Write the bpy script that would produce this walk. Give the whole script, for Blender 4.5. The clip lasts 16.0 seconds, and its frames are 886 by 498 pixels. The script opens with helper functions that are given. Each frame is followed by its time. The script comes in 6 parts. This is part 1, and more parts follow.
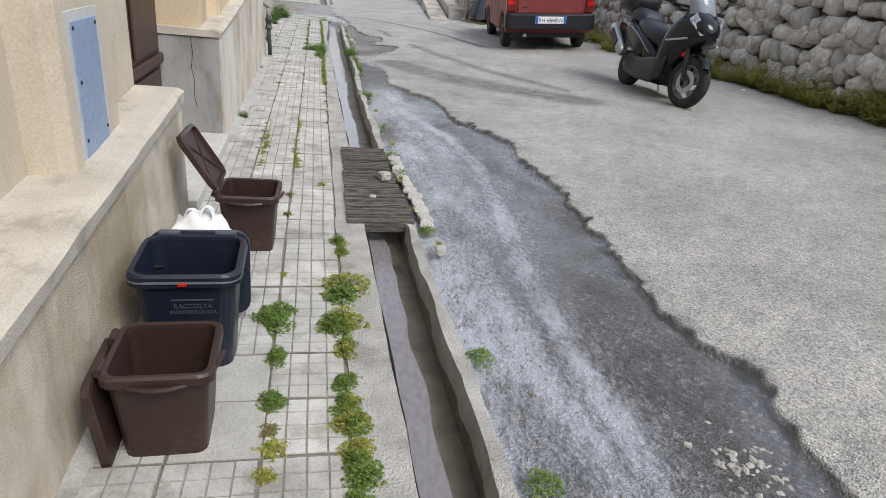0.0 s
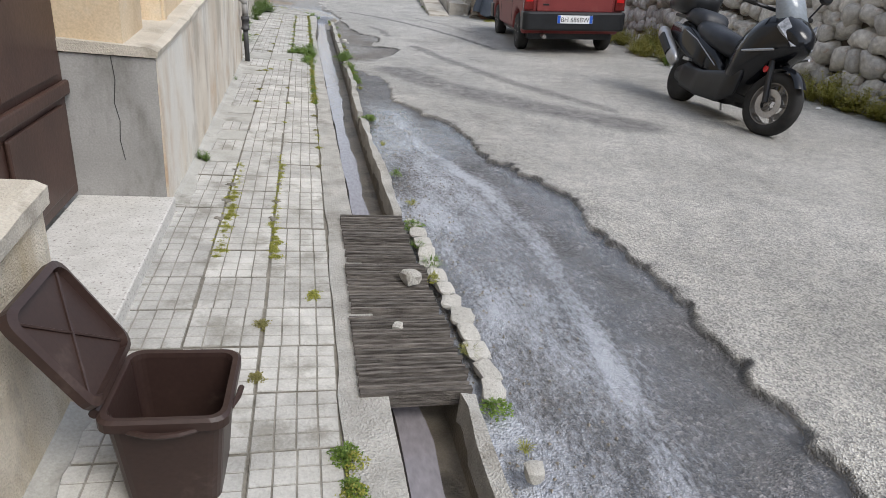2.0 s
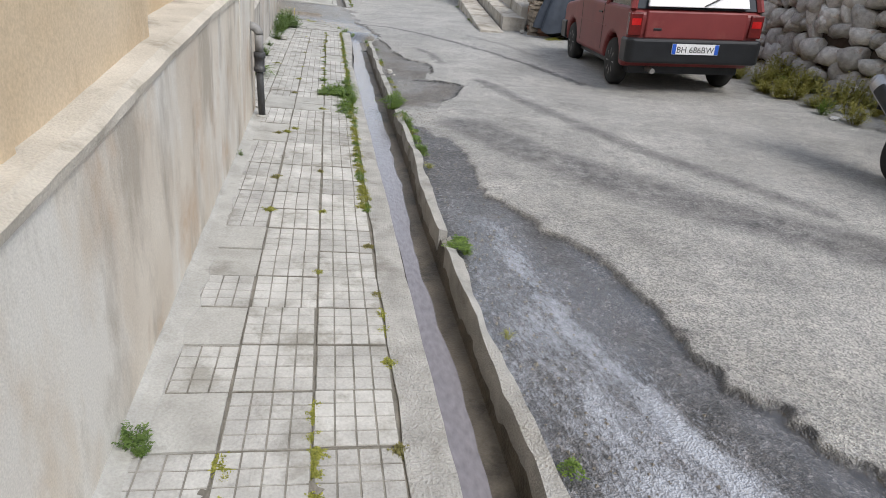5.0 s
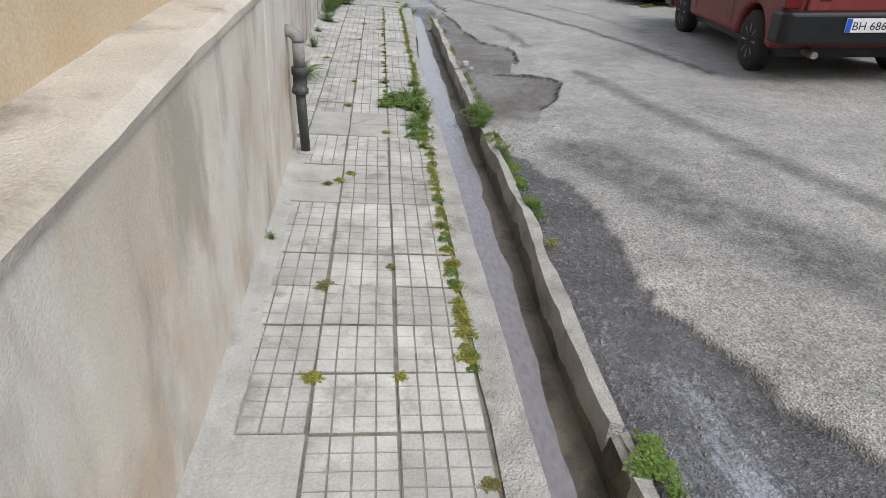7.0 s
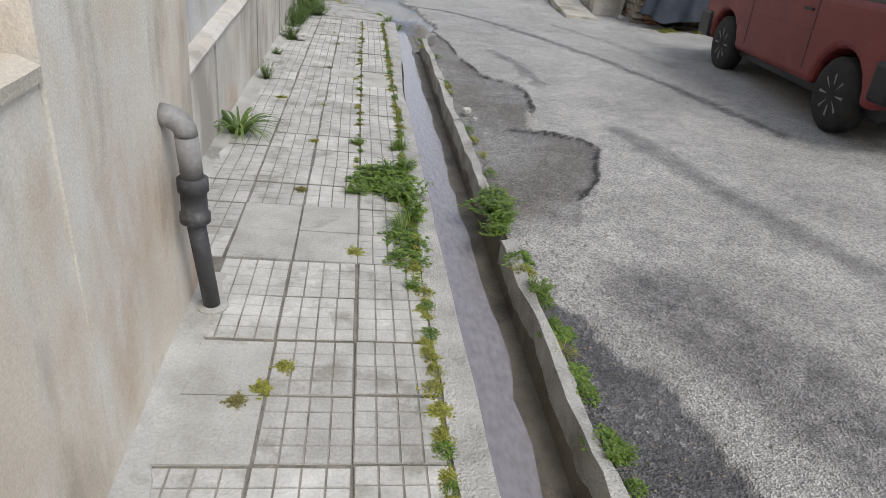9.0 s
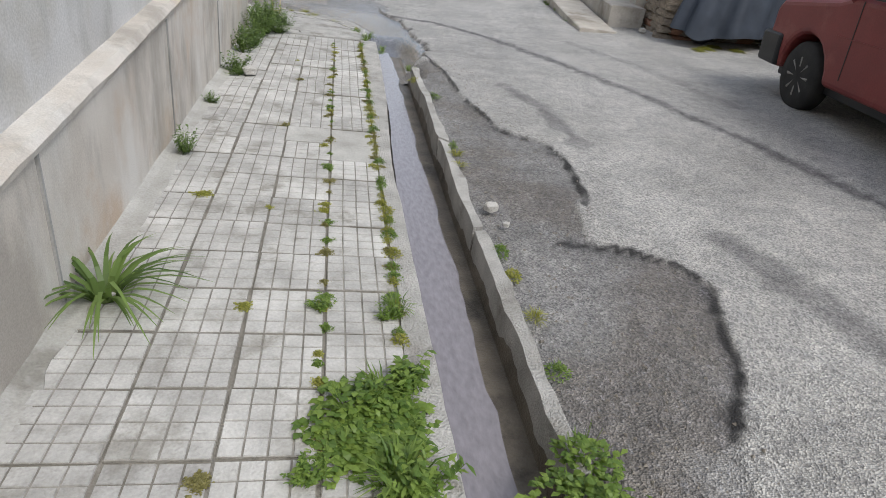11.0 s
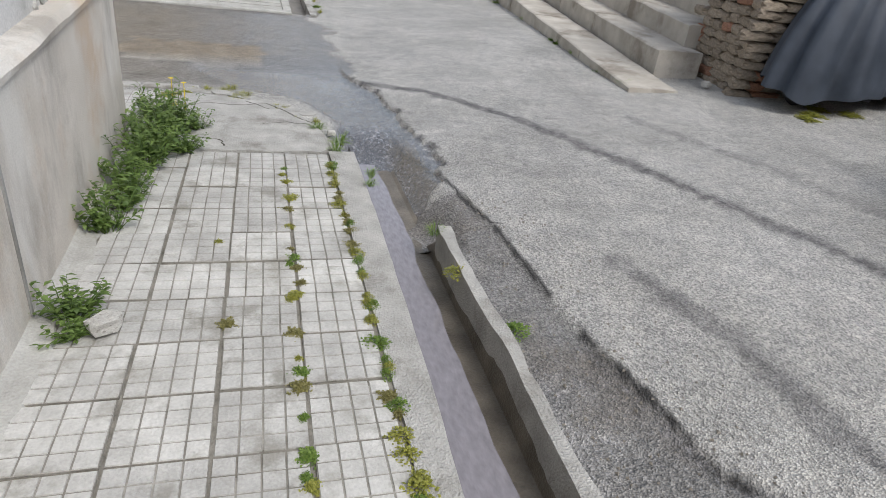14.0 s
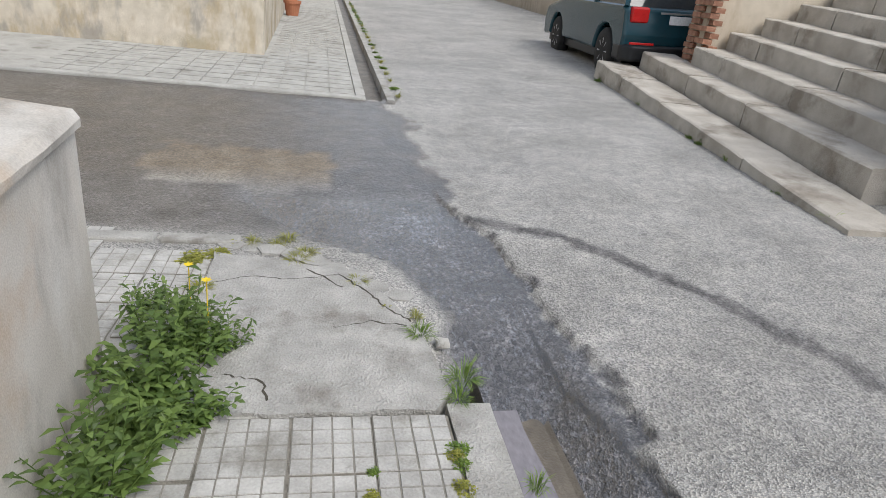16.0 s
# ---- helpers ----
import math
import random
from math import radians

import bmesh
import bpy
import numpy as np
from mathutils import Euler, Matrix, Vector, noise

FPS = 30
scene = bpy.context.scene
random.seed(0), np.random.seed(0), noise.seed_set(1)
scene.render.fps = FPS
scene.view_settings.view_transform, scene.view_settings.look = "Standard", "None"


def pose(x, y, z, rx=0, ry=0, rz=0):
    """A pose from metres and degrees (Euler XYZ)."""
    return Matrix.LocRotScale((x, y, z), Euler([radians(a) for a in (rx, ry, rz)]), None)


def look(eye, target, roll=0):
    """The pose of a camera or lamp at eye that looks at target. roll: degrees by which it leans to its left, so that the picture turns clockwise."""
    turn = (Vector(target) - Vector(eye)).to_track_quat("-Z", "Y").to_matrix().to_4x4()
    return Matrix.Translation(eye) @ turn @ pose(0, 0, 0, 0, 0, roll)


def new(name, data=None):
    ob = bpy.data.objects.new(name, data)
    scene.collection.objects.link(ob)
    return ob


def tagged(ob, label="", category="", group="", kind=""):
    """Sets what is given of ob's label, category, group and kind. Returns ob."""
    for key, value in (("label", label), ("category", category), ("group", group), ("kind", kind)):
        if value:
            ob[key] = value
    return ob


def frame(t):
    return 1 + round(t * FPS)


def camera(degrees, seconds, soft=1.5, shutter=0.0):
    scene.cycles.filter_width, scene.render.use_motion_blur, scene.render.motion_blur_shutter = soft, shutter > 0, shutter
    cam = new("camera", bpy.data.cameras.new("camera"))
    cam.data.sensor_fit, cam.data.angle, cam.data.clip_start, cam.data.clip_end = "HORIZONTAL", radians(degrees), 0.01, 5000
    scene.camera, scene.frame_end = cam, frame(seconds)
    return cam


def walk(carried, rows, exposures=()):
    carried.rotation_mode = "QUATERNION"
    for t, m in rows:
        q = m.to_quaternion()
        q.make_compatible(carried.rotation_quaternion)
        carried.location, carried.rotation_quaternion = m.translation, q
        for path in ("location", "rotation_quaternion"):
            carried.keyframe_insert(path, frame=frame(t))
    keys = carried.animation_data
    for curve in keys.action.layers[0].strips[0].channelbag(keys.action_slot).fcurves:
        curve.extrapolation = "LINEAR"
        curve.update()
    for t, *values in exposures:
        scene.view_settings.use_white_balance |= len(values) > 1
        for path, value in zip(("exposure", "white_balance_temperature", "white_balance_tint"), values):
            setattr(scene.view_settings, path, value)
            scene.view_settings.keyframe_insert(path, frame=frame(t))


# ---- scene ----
cam = camera(71.9, 16.0, soft=0.6)
METRES, EYE, TILT, LEAN, TURN = 13.5, 1.235, -24.24, -5.71, -11.2
ROWS = [
    (0.0, 0.0, 0.0, 0.0, 0.0, 0.0, -0.0),
    (0.5, -0.0096, 0.0276, 0.0105, 1.42, -1.44, -1.81),
    (1.0, -0.0134, 0.0515, 0.0222, -0.37, -2.63, -0.57),
    (1.5, -0.0186, 0.076, 0.0322, 0.22, -2.5, -1.5),
    (2.0, -0.0213, 0.1004, 0.0445, -1.16, -0.67, -0.1),
    (2.5, -0.0245, 0.1249, 0.0558, 1.22, -1.11, -1.99),
    (3.0, -0.0312, 0.1494, 0.0695, -1.03, -0.13, 0.02),
    (3.5, -0.0355, 0.1762, 0.0817, 1.52, 1.11, -1.31),
    (4.0, -0.0437, 0.2042, 0.0931, 0.82, 1.16, -2.07),
    (6.5, -0.0878, 0.333, 0.1599, 1.53, -3.84, 0.84),
    (7.0, -0.0902, 0.3579, 0.1698, 5.48, -3.93, -1.12),
    (7.5, -0.0953, 0.3841, 0.1809, 3.26, -3.63, -1.58),
    (8.0, -0.0982, 0.411, 0.193, 2.67, -4.12, -0.16),
    (8.5, -0.1036, 0.4373, 0.2052, 3.81, -3.83, -2.63),
    (11.0, -0.1301, 0.5772, 0.2701, 1.24, -4.33, -2.7),
    (11.5, -0.1359, 0.6072, 0.2824, 0.46, -7.19, -2.25),
    (12.0, -0.1448, 0.6363, 0.2974, 1.31, -8.34, -4.62),
    (12.5, -0.1557, 0.6672, 0.3134, -0.01, -7.44, 0.38),
    (13.0, -0.1632, 0.699, 0.3289, -0.35, -7.05, -0.71),
    (13.5, -0.1717, 0.7305, 0.3448, -3.76, -5.74, 2.22),
    (14.0, -0.1749, 0.7602, 0.36, -4.09, -3.98, 0.58),
    (14.5, -0.1808, 0.7926, 0.3755, -3.57, -2.15, 0.62),
    (15.0, -0.1854, 0.824, 0.3919, -0.98, -0.85, 0.43),
    (15.5, -0.1957, 0.8527, 0.4058, 1.02, 0.45, -1.83),
    (16.0, -0.2054, 0.8781, 0.4201, 0.4, 0.58, -1.38),
]
walk(cam, [(t, pose(0, 0, EYE, TILT, LEAN, TURN) @ pose(METRES * x, METRES * y, METRES * z, 90 + pitch, roll, yaw)) for t, x, y, z, yaw, pitch, roll in ROWS],
     exposures=((0.0, 0.83), (4.0, 0.83), (6.5, 0.73), (8.5, 0.66), (11.0, 0.72), (16.0, 0.77)))

# ---- light ----
world = bpy.data.worlds.new("overcast_sky")
scene.world = world
world.use_nodes = True
wn, wl = world.node_tree.nodes, world.node_tree.links
sky = wn.new("ShaderNodeTexSky")
sky.sky_type, sky.sun_disc = "NISHITA", False
sky.sun_elevation, sky.sun_rotation = radians(52), radians(148)
soft_sky = wn.new("ShaderNodeHueSaturation")
soft_sky.inputs["Saturation"].default_value = 0.5
wl.new(sky.outputs[0], soft_sky.inputs["Color"])
wl.new(soft_sky.outputs[0], wn["Background"].inputs["Color"])
wn["Background"].inputs["Strength"].default_value = 0.15
sun = new("sun", bpy.data.lights.new("sun", "SUN"))
sun.data.energy, sun.data.angle, sun.data.color = 1.35, radians(28), (1.0, 0.97, 0.93)
sun.matrix_world = look((5.0, -8.0, 12), (0, 0, 0))

# ---- materials ----


def mat(name, c1, c2, scale=8.0, rough=0.85, bump=0.3, fine=90.0, metal=0.0, stain=None, stain_scale=1.2, stain_at=0.55, vary=0.0, spec=0.4, streak=None, world_co=False, drips=None, relief=0.012):
    """A surface with grain, blotches, relief and, where given, stains and vertical run-off marks."""
    m = bpy.data.materials.new(name)
    m.use_nodes = True
    n, l = m.node_tree.nodes, m.node_tree.links
    b = n["Principled BSDF"]
    tc = n.new("ShaderNodeTexCoord")
    co = tc.outputs["Object"]
    if world_co:
        co = n.new("ShaderNodeNewGeometry").outputs["Position"]
    if streak:
        mp = n.new("ShaderNodeMapping")
        mp.inputs["Scale"].default_value = streak
        l.new(co, mp.inputs[0])
        co = mp.outputs[0]
    n1, n2, n3 = (n.new("ShaderNodeTexNoise") for _ in range(3))
    for k, s, d in ((n1, scale, 6), (n2, fine, 3), (n3, stain_scale, 5)):
        k.inputs["Scale"].default_value, k.inputs["Detail"].default_value = s, d
        l.new(co, k.inputs["Vector"])
    if not streak:
        n3.inputs["Roughness"].default_value = 0.65
    r1 = n.new("ShaderNodeValToRGB")
    r1.color_ramp.elements[0].position, r1.color_ramp.elements[1].position = 0.3, 0.7
    r1.color_ramp.elements[0].color, r1.color_ramp.elements[1].color = (*c1, 1), (*c2, 1)
    l.new(n1.outputs[0], r1.inputs[0])
    out = r1.outputs[0]
    if stain:
        r3 = n.new("ShaderNodeValToRGB")
        r3.color_ramp.elements[0].position, r3.color_ramp.elements[1].position = stain_at, stain_at + 0.14
        l.new(n3.outputs[0], r3.inputs[0])
        mx = n.new("ShaderNodeMix")
        mx.data_type = "RGBA"
        mx.inputs["B"].default_value = (*stain, 1)
        for i in mx.inputs:
            if i.type == "RGBA" and i.name == "A":
                l.new(out, i)
            if i.type == "RGBA" and i.name == "B":
                i.default_value = (*stain, 1)
        l.new(r3.outputs[0], mx.inputs[0])
        out = [o for o in mx.outputs if o.type == "RGBA"][0]
    for k, (tint, thin, at) in enumerate(drips or ()):  # run-off marks, drawn out downwards
        dm, dn, dr, dx = n.new("ShaderNodeMapping"), n.new("ShaderNodeTexNoise"), n.new("ShaderNodeValToRGB"), n.new("ShaderNodeMix")
        dm.inputs["Scale"].default_value, dm.inputs["Location"].default_value = (thin, thin, thin * 0.38), (3.7 * k, 1.3 * k, 0)
        l.new(co, dm.inputs[0]), l.new(dm.outputs[0], dn.inputs["Vector"])
        dn.inputs["Scale"].default_value, dn.inputs["Detail"].default_value, dn.inputs["Roughness"].default_value = 1.0, 6, 0.62
        dr.color_ramp.elements[0].position, dr.color_ramp.elements[1].position = at - 0.03, at + 0.1
        dr.color_ramp.elements[1].color = (0.75, 0.75, 0.75, 1)
        l.new(dn.outputs[0], dr.inputs[0]), l.new(dr.outputs[0], dx.inputs[0])
        dx.data_type = "RGBA"
        ins = [i for i in dx.inputs if i.type == "RGBA"]
        l.new(out, ins[0])
        ins[1].default_value = (*tint, 1)
        out = [o for o in dx.outputs if o.type == "RGBA"][0]
    mul = n.new("ShaderNodeHueSaturation")
    l.new(out, mul.inputs["Color"])
    ma = n.new("ShaderNodeMath")
    ma.operation = "MULTIPLY_ADD"
    l.new(n2.outputs[0], ma.inputs[0])
    ma.inputs[1].default_value, ma.inputs[2].default_value = 0.5, 0.75
    val = ma.outputs[0]
    if vary:
        oi = n.new("ShaderNodeObjectInfo")
        mv = n.new("ShaderNodeMath")
        mv.operation = "MULTIPLY_ADD"
        l.new(oi.outputs["Random"], mv.inputs[0])
        mv.inputs[1].default_value, mv.inputs[2].default_value = vary, -vary / 2
        ad = n.new("ShaderNodeMath")
        l.new(val, ad.inputs[0]), l.new(mv.outputs[0], ad.inputs[1])
        val = ad.outputs[0]
    l.new(val, mul.inputs["Value"])
    l.new(mul.outputs[0], b.inputs["Base Color"])
    b.inputs["Roughness"].default_value, b.inputs["Metallic"].default_value = rough, metal
    b.inputs["Specular IOR Level"].default_value = spec
    if bump:
        ad2 = n.new("ShaderNodeMath")
        l.new(n2.outputs[0], ad2.inputs[0]), l.new(n1.outputs[0], ad2.inputs[1])
        bp = n.new("ShaderNodeBump")
        bp.inputs["Strength"].default_value, bp.inputs["Distance"].default_value = bump, relief
        l.new(ad2.outputs[0], bp.inputs["Height"])
        l.new(bp.outputs[0], b.inputs["Normal"])
    return m


def leaf_mat(name, c1, c2):
    m = bpy.data.materials.new(name)
    m.use_nodes = True
    n, l = m.node_tree.nodes, m.node_tree.links
    b = n["Principled BSDF"]
    g = n.new("ShaderNodeNewGeometry")
    r = n.new("ShaderNodeValToRGB")
    r.color_ramp.elements[0].color, r.color_ramp.elements[1].color = (*c1, 1), (*c2, 1)
    l.new(g.outputs["Random Per Island"], r.inputs[0])
    l.new(r.outputs[0], b.inputs["Base Color"])
    b.inputs["Roughness"].default_value = 0.5
    tr, mx = n.new("ShaderNodeBsdfTranslucent"), n.new("ShaderNodeMixShader")
    l.new(r.outputs[0], tr.inputs["Color"])
    mx.inputs[0].default_value = 0.4
    l.new(b.outputs[0], mx.inputs[1]), l.new(tr.outputs[0], mx.inputs[2])
    l.new(mx.outputs[0], n["Material Output"].inputs["Surface"])
    return m


M_TILE = mat("cement_tile", (0.35, 0.34, 0.315), (0.535, 0.522, 0.49), 7, 0.85, 0.35, 120, stain=(0.29, 0.278, 0.245), stain_scale=5.5, stain_at=0.52, vary=0.26, world_co=True)
M_JOINT = mat("dirty_joint", (0.13, 0.12, 0.10), (0.27, 0.25, 0.21), 14, 0.95, 0.6, 140)
M_CONC = mat("pale_concrete", (0.33, 0.32, 0.293), (0.50, 0.485, 0.45), 7, 0.92, 1.0, 130, stain=(0.25, 0.235, 0.205), stain_scale=3.2, stain_at=0.54)
M_CONC2 = mat("grey_cement_patch", (0.33, 0.32, 0.29), (0.47, 0.46, 0.425), 6, 0.9, 0.4, 120, stain=(0.24, 0.23, 0.2), stain_scale=3, world_co=True)
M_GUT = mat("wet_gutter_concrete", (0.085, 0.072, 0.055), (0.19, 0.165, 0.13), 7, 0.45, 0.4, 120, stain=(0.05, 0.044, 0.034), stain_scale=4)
M_PLAST = mat("cream_plaster", (0.50, 0.425, 0.32), (0.61, 0.54, 0.44), 2, 0.9, 0.10, 120, stain=(0.44, 0.38, 0.29), stain_scale=1.0, stain_at=0.54, drips=(((0.40, 0.325, 0.235), 3.0, 0.55),), relief=0.006)
M_OCHRE = mat("ochre_plaster", (0.54, 0.41, 0.26), (0.64, 0.52, 0.37), 2, 0.9, 0.10, 120, stain=(0.63, 0.56, 0.45), stain_scale=1.3, drips=(((0.44, 0.33, 0.21), 3.0, 0.57),), relief=0.006)
M_ROUGHP = mat("roughcast_plinth", (0.54, 0.475, 0.375), (0.69, 0.62, 0.51), 7, 0.95, 0.9, 170, stain=(0.44, 0.38, 0.27), stain_scale=1.4, stain_at=0.54, drips=(((0.42, 0.33, 0.20), 3.2, 0.52), ((0.31, 0.285, 0.25), 4.5, 0.56)), relief=0.009)
M_PLINB = mat("beige_plinth_plaster", (0.50, 0.43, 0.345), (0.63, 0.57, 0.48), 2.2, 0.93, 0.35, 190, stain=(0.47, 0.35, 0.245), stain_scale=1.5, stain_at=0.52, drips=(((0.64, 0.62, 0.57), 2.6, 0.51), ((0.34, 0.295, 0.235), 3.4, 0.53)), relief=0.006)
M_PLINC = mat("greyish_plinth_plaster", (0.43, 0.39, 0.335), (0.57, 0.53, 0.475), 2.5, 0.93, 0.35, 180, stain=(0.46, 0.37, 0.285), stain_scale=1.7, stain_at=0.52, drips=(((0.30, 0.275, 0.24), 3.0, 0.515), ((0.60, 0.58, 0.54), 2.4, 0.52)), relief=0.006)
M_UPPERC = mat("pale_grey_plaster", (0.45, 0.44, 0.42), (0.56, 0.55, 0.53), 3, 0.92, 0.15, 110, stain=(0.44, 0.42, 0.38), stain_scale=2.0, stain_at=0.55, drips=(((0.35, 0.34, 0.315), 3.5, 0.55),), relief=0.006)
M_GREYP = mat("grey_cement_render", (0.27, 0.263, 0.25), (0.38, 0.37, 0.355), 2.5, 0.9, 0.15, 120, stain=(0.2, 0.19, 0.175), stain_scale=2.5, drips=(((0.15, 0.145, 0.13), 3.4, 0.53), ((0.46, 0.44, 0.40), 2.6, 0.6)), relief=0.006)
M_COPE = mat("worn_coping", (0.43, 0.39, 0.325), (0.58, 0.53, 0.45), 5, 0.9, 0.6, 160, stain=(0.32, 0.285, 0.23), stain_scale=4.5, stain_at=0.54, relief=0.008)
M_DOOR = mat("dark_brown_paint", (0.05, 0.026, 0.02), (0.075, 0.04, 0.03), 5, 0.45, 0.08, 60)
M_BLUEP = mat("blue_grey_sheet_metal", (0.23, 0.30, 0.42), (0.28, 0.35, 0.47), 3, 0.5, 0.05, 50, stain=(0.34, 0.39, 0.46), stain_scale=6, stain_at=0.6)
M_STONEW = mat("field_stone", (0.40, 0.375, 0.34), (0.68, 0.65, 0.60), 6, 0.93, 0.5, 60, stain=(0.42, 0.32, 0.25), stain_scale=4, stain_at=0.58, vary=0.45)
# dark mottled tone of the mass behind the stones and the bank
M_BACKING = mat("dark_wall_backing", (0.06, 0.05, 0.04), (0.12, 0.10, 0.08), 9, 1.0, 0.6, 60)
M_GROUND = mat("dusty_ground", (0.2, 0.18, 0.15), (0.3, 0.27, 0.23), 2, 1.0, 0.5, 40)
M_WOOD = mat("weathered_slat", (0.055, 0.046, 0.04), (0.25, 0.225, 0.20), 14, 0.75, 0.8, 70, vary=0.55, streak=(1, 8, 8))
M_BROWN = mat("brown_plastic", (0.034, 0.019, 0.016), (0.046, 0.027, 0.022), 6, 0.42, 0.04, 80, stain=(0.085, 0.06, 0.05), stain_scale=5, stain_at=0.6)
M_NAVY = mat("navy_plastic", (0.009, 0.012, 0.024), (0.014, 0.019, 0.034), 6, 0.38, 0.04, 80, stain=(0.04, 0.05, 0.065), stain_scale=5, stain_at=0.62)
M_NAVY2 = mat("grey_plastic_clip", (0.06, 0.07, 0.085), (0.08, 0.09, 0.105), 6, 0.5, 0.04, 80)
M_WHITE = mat("white_plastic_film", (0.72, 0.72, 0.72), (0.82, 0.82, 0.82), 6, 0.35, 0.2, 30)
M_CYAN = mat("blue_print", (0.02, 0.30, 0.55), (0.03, 0.36, 0.62), 6, 0.4, 0.1, 30)
M_RED = mat("faded_red_paint", (0.155, 0.024, 0.024), (0.195, 0.034, 0.032), 3, 0.45, 0.03, 80, stain=(0.22, 0.06, 0.05), stain_scale=2, stain_at=0.55)
M_TEAL = mat("dark_teal_paint", (0.008, 0.04, 0.055), (0.012, 0.05, 0.065), 3, 0.15, 0.0, 80)
M_BLKP = mat("black_plastic", (0.007, 0.0075, 0.009), (0.014, 0.015, 0.017), 8, 0.42, 0.06, 90)
M_GLOSS = mat("glossy_black_paint", (0.005, 0.006, 0.008), (0.008, 0.009, 0.012), 4, 0.16, 0.0, 90)
M_SEAT = mat("dark_vinyl", (0.012, 0.014, 0.019), (0.022, 0.025, 0.032), 8, 0.5, 0.1, 150)
M_TYRE = mat("tyre_rubber", (0.015, 0.015, 0.015), (0.03, 0.029, 0.028), 10, 0.85, 0.2, 90)
M_STEEL = mat("grey_steel", (0.33, 0.33, 0.34), (0.45, 0.45, 0.46), 8, 0.35, 0.05, 60, metal=0.8)
M_RIMG = mat("dull_steel_rim", (0.16, 0.15, 0.14), (0.25, 0.24, 0.23), 8, 0.5, 0.1, 60, metal=0.4)
M_PIPE = mat("dark_grey_pipe", (0.035, 0.035, 0.037), (0.07, 0.07, 0.07), 12, 0.6, 0.15, 80, stain=(0.16, 0.15, 0.14), stain_scale=7, stain_at=0.58)
M_PIPE2 = mat("pale_grey_pipe", (0.17, 0.165, 0.155), (0.30, 0.29, 0.28), 12, 0.6, 0.15, 80)
M_TARP = mat("dark_blue_grey_cover", (0.022, 0.029, 0.041), (0.045, 0.055, 0.073), 5, 0.6, 0.1, 200)
M_PLATE = mat("white_plate_and_sky_pane", (0.7, 0.7, 0.7), (0.76, 0.76, 0.76), 5, 0.4, 0.0, 50)
M_PBLUE = mat("plate_blue", (0.02, 0.09, 0.45), (0.02, 0.1, 0.5), 5, 0.4, 0.0, 50)
M_INK = mat("black_ink", (0.01, 0.01, 0.01), (0.015, 0.015, 0.015), 5, 0.5, 0.0, 50)
M_TLAMP = mat("red_lens", (0.42, 0.012, 0.012), (0.5, 0.02, 0.02), 6, 0.15, 0.0, 50)
M_TDARK = mat("dark_red_lens", (0.10, 0.012, 0.012), (0.14, 0.018, 0.016), 6, 0.2, 0.0, 50)
M_LAMP = mat("headlight_lens", (0.12, 0.13, 0.15), (0.42, 0.44, 0.48), 30, 0.1, 0.1, 40)
M_SCREEN = mat("tinted_windscreen", (0.22, 0.25, 0.28), (0.30, 0.33, 0.36), 3, 0.12, 0.0, 40)
M_GLASS = mat("dark_car_glass", (0.02, 0.025, 0.03), (0.03, 0.035, 0.04), 3, 0.06, 0.0, 40)
M_BRICK = mat("old_brick", (0.26, 0.12, 0.075), (0.42, 0.24, 0.16), 12, 0.95, 0.6, 80, vary=0.35)
M_TERRA = mat("terracotta", (0.34, 0.13, 0.07), (0.42, 0.17, 0.09), 8, 0.8, 0.1, 60)
M_STEP = mat("worn_step_concrete", (0.36, 0.325, 0.275), (0.52, 0.485, 0.425), 4, 0.92, 0.6, 120, stain=(0.25, 0.22, 0.18), stain_scale=1.7, stain_at=0.53)
M_MARBLE = mat("speckled_terrazzo", (0.50, 0.485, 0.45), (0.60, 0.58, 0.545), 12, 0.6, 0.1, 160, stain=(0.20, 0.17, 0.15), stain_scale=75, stain_at=0.55)
M_LEAF = leaf_mat("green_leaf", (0.09, 0.165, 0.028), (0.25, 0.35, 0.07))
M_LEAFD = leaf_mat("dark_green_leaf", (0.075, 0.13, 0.03), (0.20, 0.29, 0.075))
M_LEAFY = leaf_mat("yellow_green_leaf", (0.20, 0.215, 0.04), (0.44, 0.43, 0.09))
M_DRYWEED = leaf_mat("dry_yellow_green_leaf", (0.26, 0.25, 0.06), (0.50, 0.46, 0.13))
M_MOSS = leaf_mat("dry_moss", (0.17, 0.16, 0.05), (0.32, 0.29, 0.11))
M_FLOWER = mat("yellow_petal", (0.7, 0.5, 0.02), (0.8, 0.6, 0.03), 5, 0.6, 0.0, 50)


